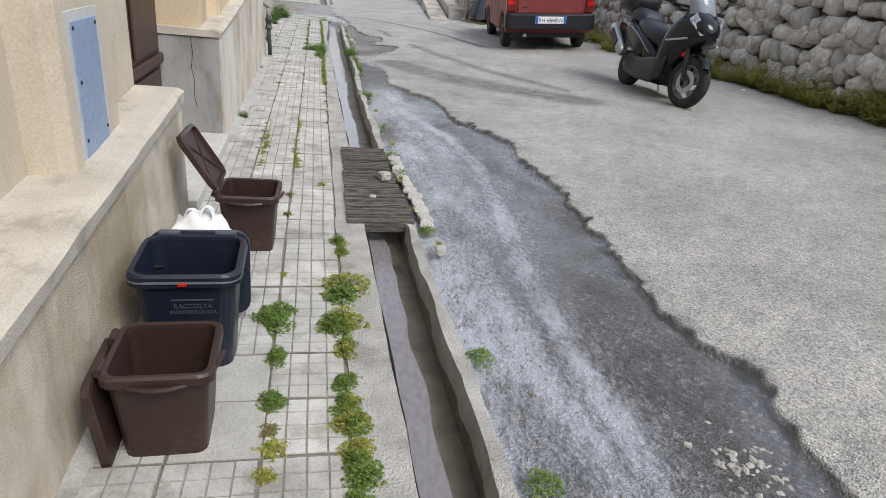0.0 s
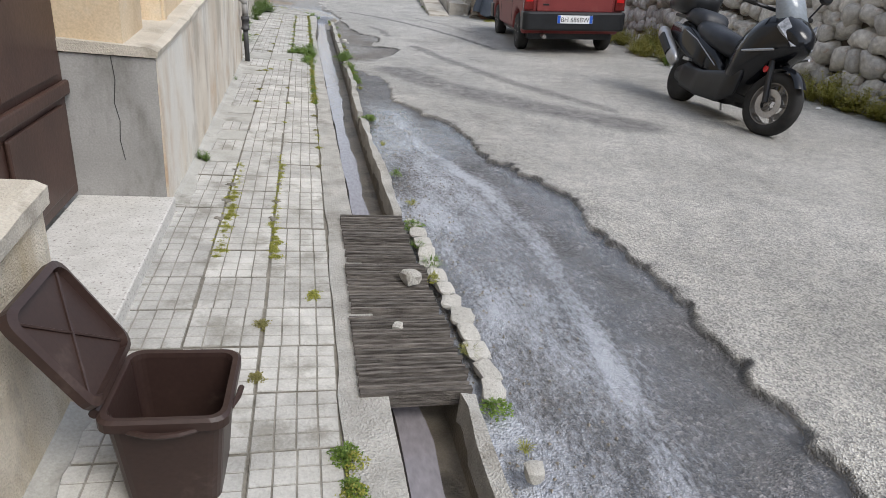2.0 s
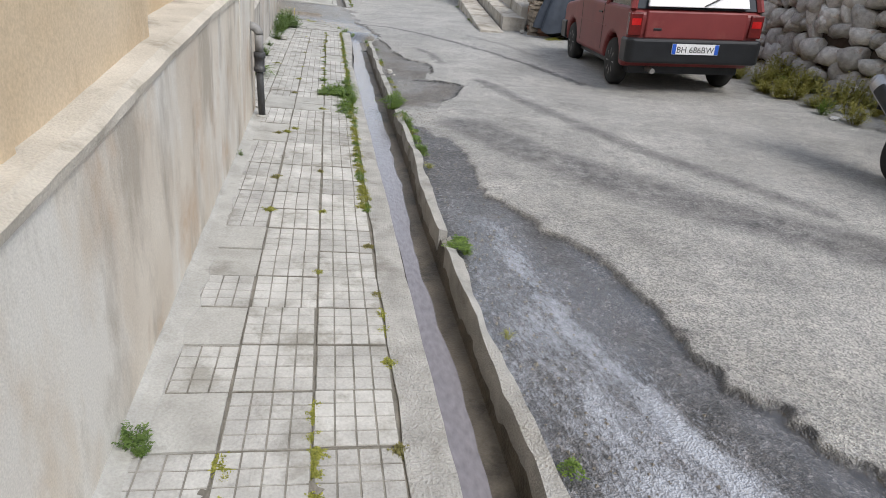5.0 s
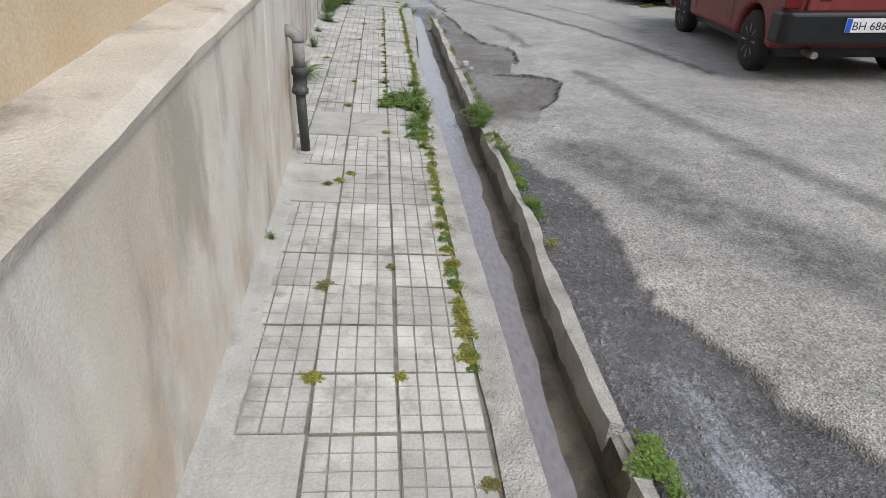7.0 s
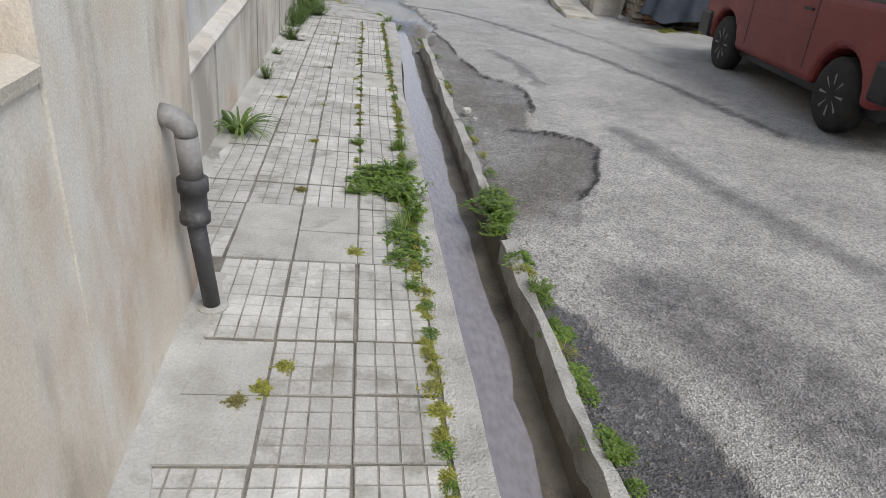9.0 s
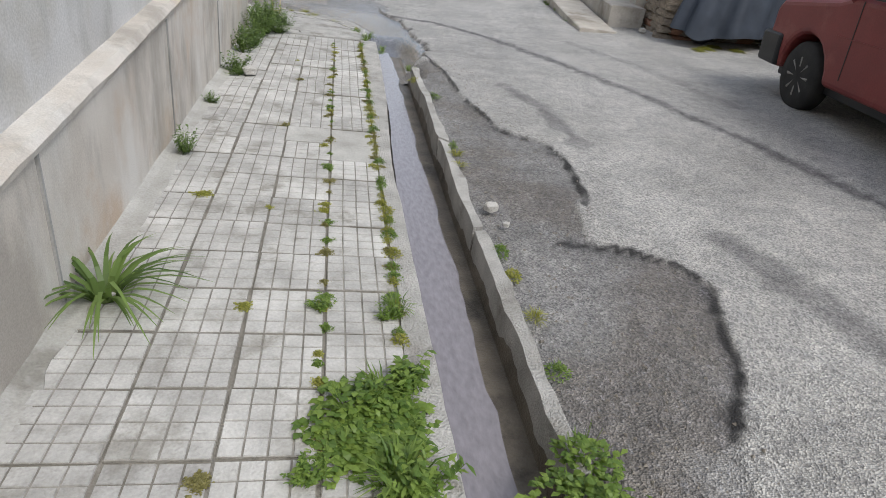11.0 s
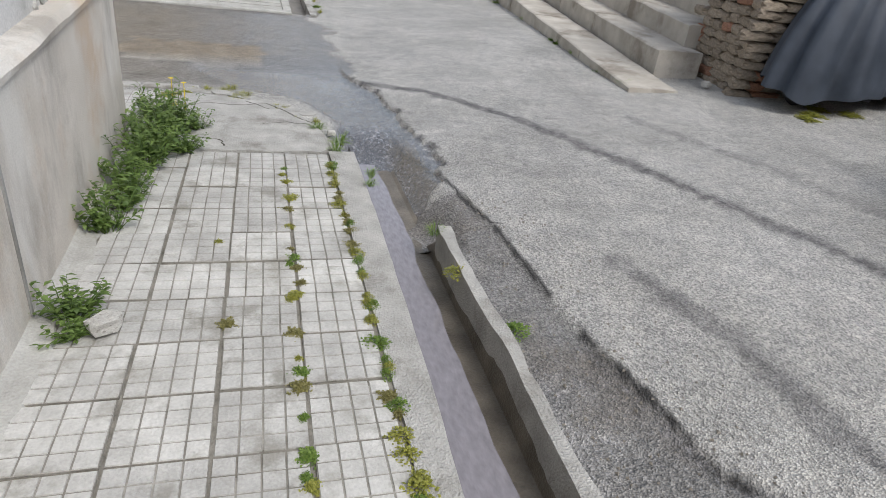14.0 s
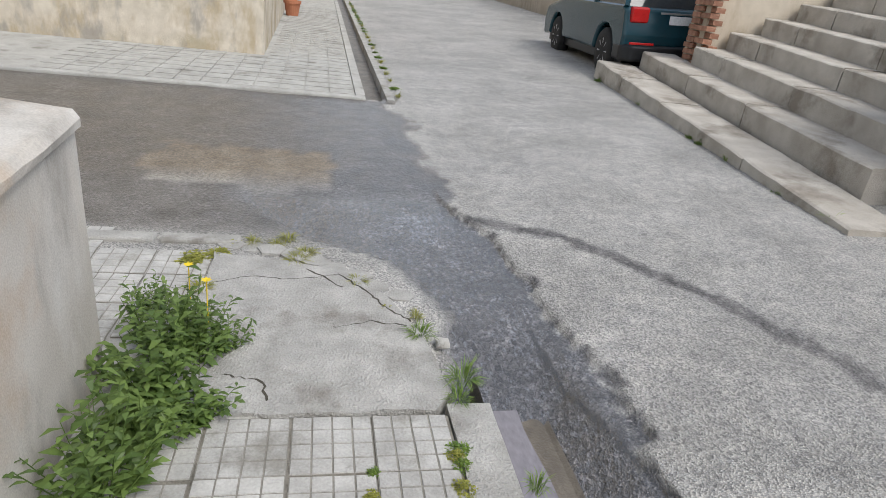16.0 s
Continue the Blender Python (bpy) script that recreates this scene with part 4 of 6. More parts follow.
def brown_bin(label, m, lid_turn, lid_move):
    """Small brown food-waste bin with an open lid hinged at its left."""
    ob = thing("waste_bin", label, "bin", m, "household waste bins")
    part("bucket", bin_body(0.245, 0.245, 0.27, 0.84), M_BROWN, ob)
    part("rim", bin_rim(0.245, 0.245, 0.27), M_BROWN, ob)
    lid = part("lid", loft(B(), [rrect(0.255, 0.255, 0.0, 0.035), rrect(0.265, 0.265, 0.004, 0.035), rrect(0.265, 0.265, 0.024, 0.035), rrect(0.235, 0.235, 0.03, 0.03), rrect(0.23, 0.23, 0.012, 0.03)][::-1]), M_BROWN, ob, "brown lid standing open")
    lid.matrix_local = pose(*lid_move, 0, lid_turn, 0) @ pose(-0.135, 0, 0)
    bm = B()
    for a, b in (((-0.105, -0.105), (0.105, 0.105)), ((-0.105, 0.105), (0.105, -0.105))):
        rod(bm, (a[0], a[1], 0.014), (b[0], b[1], 0.014), 0.004, 5)
    part("lid_rib", bm, M_BROWN, lid)
    for y in (-0.07, 0.07):
        part("hinge", rod(B(), (-0.14, y - 0.025, 0.265), (-0.14, y + 0.025, 0.265), 0.012, 10), M_BROWN, ob)
    hd = part("handle", bail(B(), 0.146, 0.146, 0.007, rise=-0.012), M_BROWN, ob)
    hd.matrix_local = pose(0, 0, 0.255)
    return ob


brown_bin("small dark brown plastic waste bin, empty, its lid hanging open", pose(-0.362, 1.455, 0.0, 0, 0, 1), -96, (-0.15, 0, 0.245))
brown_bin("small dark brown plastic waste bin with its lid standing up open", pose(-0.255, 2.735, 0.0, 0, 0, -2), 58, (-0.135, 0, 0.285))

navy = thing("waste_bin", "larger dark navy plastic waste bin with white lettering, lid hanging", "bin", pose(-0.36, 1.86, 0.0, 0, 0, 1), "household waste bins")
part("bucket", bin_body(0.30, 0.29, 0.35, 0.83, r=0.045), M_NAVY, navy)
part("rim", bin_rim(0.30, 0.29, 0.35, 0.012, 0.04, 0.05), M_NAVY, navy)
part("rim_line", bin_rim(0.316, 0.306, 0.332, 0.008, 0.006, 0.055), M_NAVY2, navy, "paler grey rim line")
for x in (-0.09, 0.09):
    soften(part("hinge_clip", box(B(), x - 0.035, x + 0.035, 0.15, 0.175, 0.335, 0.365), M_NAVY2, navy, "grey hinge clip"), 0.008)
lidn = part("lid", loft(B(), [rrect(0.32, 0.30, 0.0, 0.05), rrect(0.33, 0.31, 0.005, 0.05), rrect(0.33, 0.31, 0.025, 0.05), rrect(0.29, 0.27, 0.03, 0.045)]), M_NAVY, navy, "navy lid hanging down behind")
lidn.matrix_local = pose(0, 0.20, 0.19, 83, 0, 0)
soften(part("latch", box(B(), -0.015, 0.012, -0.166, -0.158, 0.322, 0.332), M_TLAMP, navy, "small red latch"), 0.002)
hb = part("handle", bail(B(), 0.172, 0.19, 0.008), M_BLKP, navy, "black carrying handle folded down")
hb.matrix_local = pose(0, 0, 0.29, -200, 0, 0)


def lettering(name, body, size, material, parent, m, label=""):
    cu = bpy.data.curves.new(name, "FONT")
    cu.body, cu.size, cu.align_x, cu.extrude = body, size, "CENTER", 0.0006
    tmp = bpy.data.objects.new("tmp", cu)
    scene.collection.objects.link(tmp)
    dg = bpy.context.evaluated_depsgraph_get()
    me = bpy.data.meshes.new_from_object(tmp.evaluated_get(dg))
    bpy.data.objects.remove(tmp)
    me.materials.clear()
    me.materials.append(material)
    return part(name, me, None, parent, label, m=m)


tilt = 90 - 4.0
lettering("lettering", "RACCOLTA", 0.021, M_NAVY2, navy, pose(0.02, -0.1395, 0.235, tilt, 0, 0))
lettering("lettering", "INDIFFERENZIATA", 0.0165, M_NAVY2, navy, pose(0.02, -0.1378, 0.215, tilt, 0, 0))
part("printed_line", box(B(), -0.04, 0.08, -0.1412, -0.139, 0.262, 0.266), M_NAVY2, navy)

bag = B()
bmesh.ops.create_icosphere(bag, subdivisions=4, radius=0.5)
for v in bag.verts:
    p = v.co.normalized()
    f = 1 + 0.35 * abs(noise.noise(p * 2.2)) + 0.16 * noise.noise(p * 6.0) + 0.07 * noise.noise(p * 14)
    v.co = Vector((p.x * 0.14 * f, p.y * 0.09 * f, max(-0.13, p.z * 0.2 * f)))
sack = thing("plastic_bag", "crumpled white plastic shopping bag with blue print", "bag", pose(-0.385, 2.18, 0.14))
part("bag_body", bag, M_WHITE, sack, smooth=True)
bm = B()
for k, (ox, lean) in enumerate(((-0.02, -0.3), (0.03, 0.35))):
    rings = []
    for i in range(9):
        a = math.pi * i / 8
        rings.append([(ox + 0.024 * math.cos(a) + dx, lean * 0.05 * math.sin(a) + dy, 0.2 + 0.045 * math.sin(a)) for dx, dy in ((-0.004, -0.012), (0.004, -0.012), (0.004, 0.012), (-0.004, 0.012))])
    loft(bm, rings)
part("bag_loop", bm, M_WHITE, sack)
for lo, hi, a0, a1 in ((-0.05, 0.09, -0.5, 0.5), (-0.10, 0.0, 3.5, 4.2)):
    bm, rings = B(), []
    for i in range(10):
        a = a0 + (a1 - a0) * i / 9
        col = []
        for j in range(7):
            z = lo + (hi - lo) * j / 6
            c = math.sqrt(max(0.05, 1 - (z / 0.18) ** 2))
            p = Vector((math.cos(a) * c, math.sin(a) * c, z / 0.165)).normalized()
            f = 1.02 + 0.35 * abs(noise.noise(p * 2.2)) + 0.16 * noise.noise(p * 6.0) + 0.07 * noise.noise(p * 14)
            col.append((p.x * 0.142 * f, p.y * 0.092 * f, p.z * 0.203 * f))
        rings.append(col)
    loft(bm, rings, closed=False, caps=False)
    part("printed_patch", bm, M_CYAN, sack, "bright blue printed patch", smooth=True)

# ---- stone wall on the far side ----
wall_r = structure("wall_stone", box(B(), 6.12, 6.6, -5, 14.2, -0.2, 1.9), M_BACKING, "dry wall of rough rounded field stones", "wall")
# ---- vehicles ----


def wheel(parent, x, y, z, r, w, side, spokes=0, hub_mat=None, arms=8):
    """Tyre with rim and hub; the axle runs along x, side +1 or -1 is the outer side."""
    ty = part("wheel", lathe(B(), [(r * 0.62, -w / 2), (r * 0.9, -w / 2), (r, -w * 0.32), (r, w * 0.32), (r * 0.9, w / 2), (r * 0.62, w / 2)], 28), M_TYRE, parent, m=pose(x, y, z), smooth=True)
    f = side * w
    part("rim", lathe(B(), [(r * 0.64, f * 0.3), (r * 0.64, f * 0.49), (r * 0.58, f * 0.5), (r * 0.55, f * 0.36), (r * 0.2, f * 0.34), (r * 0.17, f * 0.45), (0.02, f * 0.46)], 24), hub_mat or M_RIMG, ty)
    bm = B()
    for i in range(arms):
        a = 2 * math.pi * i / arms
        rod(bm, (f * 0.40, r * 0.2 * math.cos(a), r * 0.2 * math.sin(a)), (f * 0.44, r * 0.56 * math.cos(a), r * 0.56 * math.sin(a)), r * 0.06, 6)
    part("rim_spoke", bm, hub_mat or M_RIMG, ty)
    return ty


def arch(cy, cz, r, n=10):
    return [(cy + r * math.cos(math.pi - math.pi * i / n), cz + r * math.sin(math.pi * i / n)) for i in range(n + 1)]


def car(name, label, m, paint, outline, wheels, r, half, belt, cabin, wide_cabin, rimmat, tyre_w=0.15):
    """Body from a side outline with wheel arches, a glazed cabin, wheels. y runs forward from the tail."""
    ob = thing(name, label, "car", m)
    body = soften(part("body", prism(B(), outline, -half, half), paint, ob), 0.05, 3)
    part("underbody", box(B(), -half + 0.1, half - 0.1, 0.15, outline_len(outline) - 0.15, 0.2, 0.42), M_BLKP, ob)
    yb0, yb1, yt0, yt1, zt = cabin
    hw, ht = half - 0.03, wide_cabin
    bm = loft(B(), [[(-hw, yb0, belt), (hw, yb0, belt), (hw, yb1, belt), (-hw, yb1, belt)], [(-ht, yt0, zt - 0.06), (ht, yt0, zt - 0.06), (ht, yt1, zt - 0.06), (-ht, yt1, zt - 0.06)]])
    part("cabin_glass", bm, M_GLASS, ob, "dark side and rear glass")
    soften(part("roof", loft(B(), [[(-ht - 0.015, yt0 - 0.03, zt - 0.07), (ht + 0.015, yt0 - 0.03, zt - 0.07), (ht + 0.015, yt1 + 0.03, zt - 0.07), (-ht - 0.015, yt1 + 0.03, zt - 0.07)], [(-ht + 0.05, yt0 + 0.06, zt), (ht - 0.05, yt0 + 0.06, zt), (ht - 0.05, yt1 - 0.06, zt), (-ht + 0.05, yt1 - 0.06, zt)]]), paint, ob), 0.02)
    for sx in (-1, 1):
        for ya, yb in ((yb0, yt0), (yb0 + (yb1 - yb0) * 0.42, yt0 + (yt1 - yt0) * 0.45), (yb1, yt1)):
            part("pillar", rod(B(), (sx * (hw + 0.003), ya, belt - 0.01), (sx * (ht + 0.008), yb, zt - 0.05), 0.04, 6), paint, ob)
    for sx in (-1, 1):
        for y in wheels:
            wheel(ob, sx * (half - tyre_w / 2 - 0.01), y, r, r, tyre_w, sx, hub_mat=rimmat)
    return ob


def outline_len(o):
    return max(p[0] for p in o)


R_P = 0.27
outline = [(0.02, 0.36), (0.02, 0.58), (0.0, 0.86), (0.12, 0.92), (2.35, 0.92), (2.5, 0.88), (3.28, 0.80), (3.34, 0.72), (3.36, 0.36), (3.3, 0.26)] + arch(2.75, R_P, 0.325)[::-1] + arch(0.60, R_P, 0.325)[::-1] + [(0.15, 0.27)]
panda_m = pose(4.02, 10.45, road_base(4.10, 11.6) - 0.004, 0, -5.1, -8.6)
panda = car("small_hatchback", "old faded red boxy hatchback with black bumpers, parked on the verge", panda_m, M_RED, outline, (0.60, 2.75), R_P, 0.735, 0.90, (0.04, 2.35, 0.22, 1.85, 1.43), 0.62, M_RIMG, 0.155)
bumper = soften(part("rear_bumper", prism(B(), [(-0.76, 0.18), (-0.76, -0.04), (-0.70, -0.09), (0.70, -0.09), (0.76, -0.04), (0.76, 0.18)], 0.34, 0.60, "z"), M_BLKP, panda, "black plastic bumper"), 0.03, 3)
soften(part("front_bumper", prism(B(), [(-0.76, 3.1), (-0.76, 3.40), (-0.70, 3.46), (0.70, 3.46), (0.76, 3.40), (0.76, 3.1)], 0.28, 0.54, "z"), M_BLKP, panda, "black plastic bumper"), 0.03, 3)
soften(part("tailgate", box(B(), -0.56, 0.56, -0.012, 0.03, 0.59, 0.885), M_RED, panda), 0.02)
# sky reflection painted into the pane: opaque plate white instead of glass
soften(part("rear_window", loft(B(), [[(-0.56, -0.016, 0.925), (0.56, -0.016, 0.925), (0.56, 0.03, 0.925), (-0.56, 0.03, 0.925)], [(-0.5, 0.15, 1.33), (0.5, 0.15, 1.33), (0.5, 0.2, 1.33), (-0.5, 0.2, 1.33)]]), M_PLATE, panda, "rear window coloured white for the reflected sky"), 0.01)
part("wiper", rod(B(), (0.05, -0.03, 0.94), (0.34, 0.02, 1.08), 0.008, 6), M_BLKP, panda)
for sx in (-1, 1):
    lamp = soften(part("tail_lamp", box(B(), min(sx * 0.6, sx * 0.745), max(sx * 0.6, sx * 0.745), -0.012, 0.08, 0.62, 0.86), M_TDARK, panda, "dark red tail lamp"), 0.012)
    part("lamp_lens", box(B(), min(sx * 0.62, sx * 0.72), max(sx * 0.62, sx * 0.72), -0.016, -0.010, 0.73, 0.80), M_TLAMP, lamp)
    soften(part("mirror", box(B(), min(sx * 0.74, sx * 0.86), max(sx * 0.74, sx * 0.86), 2.05, 2.12, 0.93, 1.03), M_BLKP, panda), 0.02)
    part("door_seam", box(B(), min(sx * 0.734, sx * 0.7375), max(sx * 0.734, sx * 0.7375), 1.08, 1.09, 0.36, 0.9), M_INK, panda)
    part("door_seam", box(B(), min(sx * 0.734, sx * 0.7375), max(sx * 0.734, sx * 0.7375), 2.2, 2.21, 0.36, 0.9), M_INK, panda)
    part("side_crease", box(B(), min(sx * 0.733, sx * 0.739), max(sx * 0.733, sx * 0.739), 0.95, 2.4, 0.64, 0.648), M_RED, panda)
    soften(part("headlight", box(B(), min(sx * 0.45, sx * 0.68), max(sx * 0.45, sx * 0.68), 3.32, 3.37, 0.6, 0.72), M_LAMP, panda), 0.01)
    soften(part("door_handle", box(B(), min(sx * 0.735, sx * 0.75), max(sx * 0.735, sx * 0.75), 1.14, 1.28, 0.78, 0.80), M_BLKP, panda), 0.004)
plate = soften(part("number_plate", box(B(), -0.26, 0.26, -0.102, -0.093, 0.445, 0.555), M_PLATE, panda, "white number plate with blue ends"), 0.002)
for x0 in (-0.258, 0.216):
    part("plate_band", box(B(), x0, x0 + 0.042, -0.1035, -0.1015, 0.447, 0.553), M_PBLUE, plate)
lettering("plate_text", "BH 686BW", 0.09, M_INK, plate, pose(0, -0.1025, 0.465, 90, 0, 0))
part("exhaust", rod(B(), (-0.42, 0.3, 0.26), (-0.42, -0.05, 0.25), 0.03, 12), M_RIMG, panda)
soften(part("badge", box(B(), -0.47, -0.38, -0.018, -0.011, 0.68, 0.705), M_BLKP, panda), 0.003)

outline = [(0.0, 0.45), (-0.02, 0.62), (0.03, 0.95), (0.15, 1.0), (2.9, 1.0), (3.1, 0.96), (3.9, 0.82), (4.05, 0.6), (4.02, 0.3)] + arch(3.2, 0.33, 0.39)[::-1] + arch(0.72, 0.33, 0.39)[::-1] + [(0.25, 0.28)]
suv = car("small_suv", "dark teal modern small car with alloy wheels, parked beyond the steps", pose(4.74, 21.55, road_base(4.9, 23.0) - 0.05, 0, -3, -4), M_TEAL, outline, (0.72, 3.2), 0.33, 0.87, 0.98, (0.1, 3.0, 0.45, 2.2, 1.58), 0.66, M_STEEL, 0.2)
soften(part("rear_bumper", prism(B(), [(-0.88, 0.3), (-0.88, 0.02), (-0.76, -0.1), (0.76, -0.1), (0.88, 0.02), (0.88, 0.3)], 0.28, 0.5, "z"), M_BLKP, suv, "black lower bumper"), 0.04, 3)
for sx in (-1, 1):
    soften(part("tail_lamp", box(B(), min(sx * 0.55, sx * 0.80), max(sx * 0.55, sx * 0.80), -0.035, 0.08, 0.78, 0.98), M_TLAMP, suv, "red tail lamp"), 0.03, 3)
    soften(part("reflector", box(B(), min(sx * 0.45, sx * 0.80), max(sx * 0.45, sx * 0.80), -0.107, -0.095, 0.505, 0.535), M_TLAMP, suv), 0.004)
soften(part("number_plate", box(B(), -0.26, 0.26, -0.045, -0.03, 0.78, 0.89), M_PLATE, suv, "white number plate"), 0.003)
soften(part("chrome_bar", box(B(), -0.4, 0.4, -0.042, -0.03, 0.905, 0.93), M_STEEL, suv), 0.004)

# scooter, facing back along the street and leaning on its stand
sc_m = pose(3.98, 7.42, road_base(3.95, 6.8) - 0.003, 0, 0, 177.5) @ pose(0, 0, 0, 0, -9, 0) @ Matrix.Scale(0.93, 4)
scooter = thing("motor_scooter", "black maxi scooter with a top case, leaning on its side stand", "scooter", sc_m)
# local: y runs forward from the rear axle, front axle at 1.5
rw = wheel(scooter, 0, 0, 0.265, 0.265, 0.15, -1, hub_mat=M_RIMG, arms=5)
fw = part("front_wheel", hoop(B(), [(0.19, -0.055), (0.26, -0.055), (0.285, -0.025), (0.285, 0.025), (0.26, 0.055), (0.19, 0.055)], 32), M_TYRE, scooter, m=pose(0, 1.5, 0.283, 0, 0, 14), smooth=True)
for sx in (-1, 1):
    part("brake_disc", hoop(B(), [(0.075, sx * 0.058), (0.13, sx * 0.058), (0.13, sx * 0.062), (0.075, sx * 0.062)], 28), M_STEEL, fw)
part("rim", hoop(B(), [(0.195, -0.05), (0.2, 0.05), (0.18, 0.05), (0.175, -0.05)], 28), M_RIMG, fw)
bm = B()
for i in range(5):
    a = 2 * math.pi * i / 5
    rod(bm, (0, 0.03 * math.cos(a), 0.03 * math.sin(a)), (0, 0.185 * math.cos(a + 0.15), 0.185 * math.sin(a + 0.15)), 0.018, 6)
part("rim_spoke", bm, M_RIMG, fw)
for sx in (-1, 1):
    part("fork_leg", rod(B(), (sx * 0.085, 1.5, 0.285), (sx * 0.085, 1.27, 0.86), 0.026, 10, 0.03), M_BLKP, scooter)
part("caliper", rod(B(), (-0.105, 1.40, 0.37), (-0.075, 1.40, 0.37), 0.038, 12), M_TLAMP, scooter, "red brake caliper")
bm = loft(B(), [[(0.062 * math.cos(t), 1.5 + (0.31 + 0.03 * abs(math.sin(t))) * math.cos(a), 0.285 + (0.31 + 0.03 * abs(math.sin(t))) * math.sin(a)) for t in [math.pi * j / 6 for j in range(7)]] for a in [radians(35 + 12 * i) for i in range(11)]], closed=False, caps=False)
part("front_mudguard", bm, M_GLOSS, scooter, smooth=True)


def hull(rows, k=16, flat=0.75):
    """Rounded body from (y, half width, low z, high z) stations."""
    rings = []
    for y, w, z0, z1 in rows:
        c, h = (z0 + z1) / 2, (z1 - z0) / 2
        rings.append([(w * math.copysign(abs(math.cos(a)) ** flat, math.cos(a)), y, c + h * math.copysign(abs(math.sin(a)) ** flat, math.sin(a))) for a in [2 * math.pi * i / k for i in range(k)]])
    return loft(B(), rings)


part("rear_fairing", hull([(-0.42, 0.05, 0.72, 0.80), (-0.3, 0.13, 0.62, 0.85), (-0.05, 0.19, 0.50, 0.84), (0.3, 0.21, 0.40, 0.74), (0.55, 0.2, 0.32, 0.66), (0.75, 0.17, 0.26, 0.5)]), M_GLOSS, scooter, smooth=True)
part("engine", hull([(-0.1, 0.10, 0.2, 0.38), (0.1, 0.15, 0.17, 0.45), (0.5, 0.17, 0.15, 0.42), (0.8, 0.17, 0.14, 0.38)]), M_BLKP, scooter, smooth=True)
part("footboard", hull([(0.5, 0.22, 0.22, 0.40), (0.8, 0.24, 0.20, 0.38), (1.1, 0.22, 0.2, 0.42)]), M_BLKP, scooter, smooth=True)
part("leg_shield", hull([(0.85, 0.13, 0.32, 0.62), (0.98, 0.25, 0.24, 0.9), (1.12, 0.27, 0.27, 1.02), (1.22, 0.24, 0.42, 1.06), (1.36, 0.20, 0.62, 1.04), (1.50, 0.14, 0.70, 0.96), (1.58, 0.06, 0.76, 0.88)]), M_GLOSS, scooter, smooth=True)
part("front_seat", hull([(0.08, 0.16, 0.72, 0.92), (0.22, 0.19, 0.66, 0.87), (0.48, 0.20, 0.60, 0.82), (0.72, 0.16, 0.56, 0.78), (0.84, 0.08, 0.56, 0.70)]), M_SEAT, scooter, "dark vinyl seat", smooth=True)
part("rear_seat", hull([(-0.32, 0.11, 0.84, 0.96), (-0.15, 0.17, 0.82, 1.0), (0.1, 0.18, 0.76, 0.98), (0.18, 0.13, 0.76, 0.9)]), M_SEAT, scooter, smooth=True)
case = part("top_case", hull([(-0.68, 0.14, 0.95, 1.12), (-0.62, 0.2, 0.92, 1.2), (-0.42, 0.23, 0.9, 1.26), (-0.22, 0.21, 0.92, 1.22), (-0.16, 0.14, 0.96, 1.12)], 20, 0.6), M_BLKP, scooter, "black plastic top case", smooth=True)
soften(part("case_seam", box(B(), -0.222, 0.222, -0.64, -0.2, 1.055, 1.065), M_INK, case), 0.002)
part("rack", box(B(), -0.1, 0.1, -0.55, -0.12, 0.87, 0.9), M_BLKP, scooter)
for sx in (-1, 1):
    part("headlight", loft(B(), [[(sx * 0.05, 1.50, 0.80), (sx * 0.10, 1.49, 0.77), (sx * 0.2, 1.36, 0.92), (sx * 0.16, 1.37, 1.0)], [(sx * 0.05, 1.57, 0.81), (sx * 0.11, 1.545, 0.79), (sx * 0.215, 1.38, 0.935), (sx * 0.165, 1.40, 1.015)]]), M_LAMP, scooter, "clear headlight lens")
    part("chrome_strip", rod(B(), (sx * 0.20, 1.45, 0.73), (sx * 0.26, 1.12, 0.66), 0.012, 6), M_STEEL, scooter)
    part("handlebar", rod(B(), (sx * 0.05, 1.13, 1.06), (sx * 0.36, 1.02, 1.08), 0.016, 8), M_BLKP, scooter)
    part("mirror", hull([(1.0, 0.03, 1.25, 1.29), (1.03, 0.07, 1.23, 1.33), (1.06, 0.05, 1.25, 1.31)]), M_BLKP, scooter, m=pose(sx * 0.36, 0.08, 0))
    part("mirror_arm", rod(B(), (sx * 0.3, 1.08, 1.08), (sx * 0.36, 1.11, 1.26), 0.009, 6), M_BLKP, scooter)
    part("foot_peg", box(B(), min(sx * 0.19, sx * 0.24), max(sx * 0.19, sx * 0.24), 0.18, 0.3, 0.44, 0.47), M_STEEL, scooter)
part("windscreen", loft(B(), [[(-0.19, 1.28, 0.99), (-0.08, 1.40, 0.99), (0.08, 1.40, 0.99), (0.19, 1.28, 0.99)], [(-0.17, 1.1, 1.22), (-0.07, 1.2, 1.22), (0.07, 1.2, 1.22), (0.17, 1.1, 1.22)], [(-0.13, 0.98, 1.42), (-0.05, 1.04, 1.42), (0.05, 1.04, 1.42), (0.13, 0.98, 1.42)]], closed=False, caps=False), M_SCREEN, scooter, "smoked windscreen", smooth=True).modifiers.new("solid", "SOLIDIFY").thickness = 0.004
ex = part("exhaust", hull([(-0.52, 0.04, -0.055, 0.055), (-0.48, 0.055, -0.07, 0.07), (0.0, 0.055, -0.07, 0.07), (0.08, 0.03, -0.04, 0.04)]), M_STEEL, scooter, "grey steel exhaust silencer", smooth=True, m=pose(0.25, 0.02, 0.42, -30, 0, 0))
part("heat_shield", hull([(-0.4, 0.03, -0.05, 0.05), (-0.1, 0.03, -0.05, 0.05)]), M_BLKP, ex, m=pose(0.04, 0, 0))
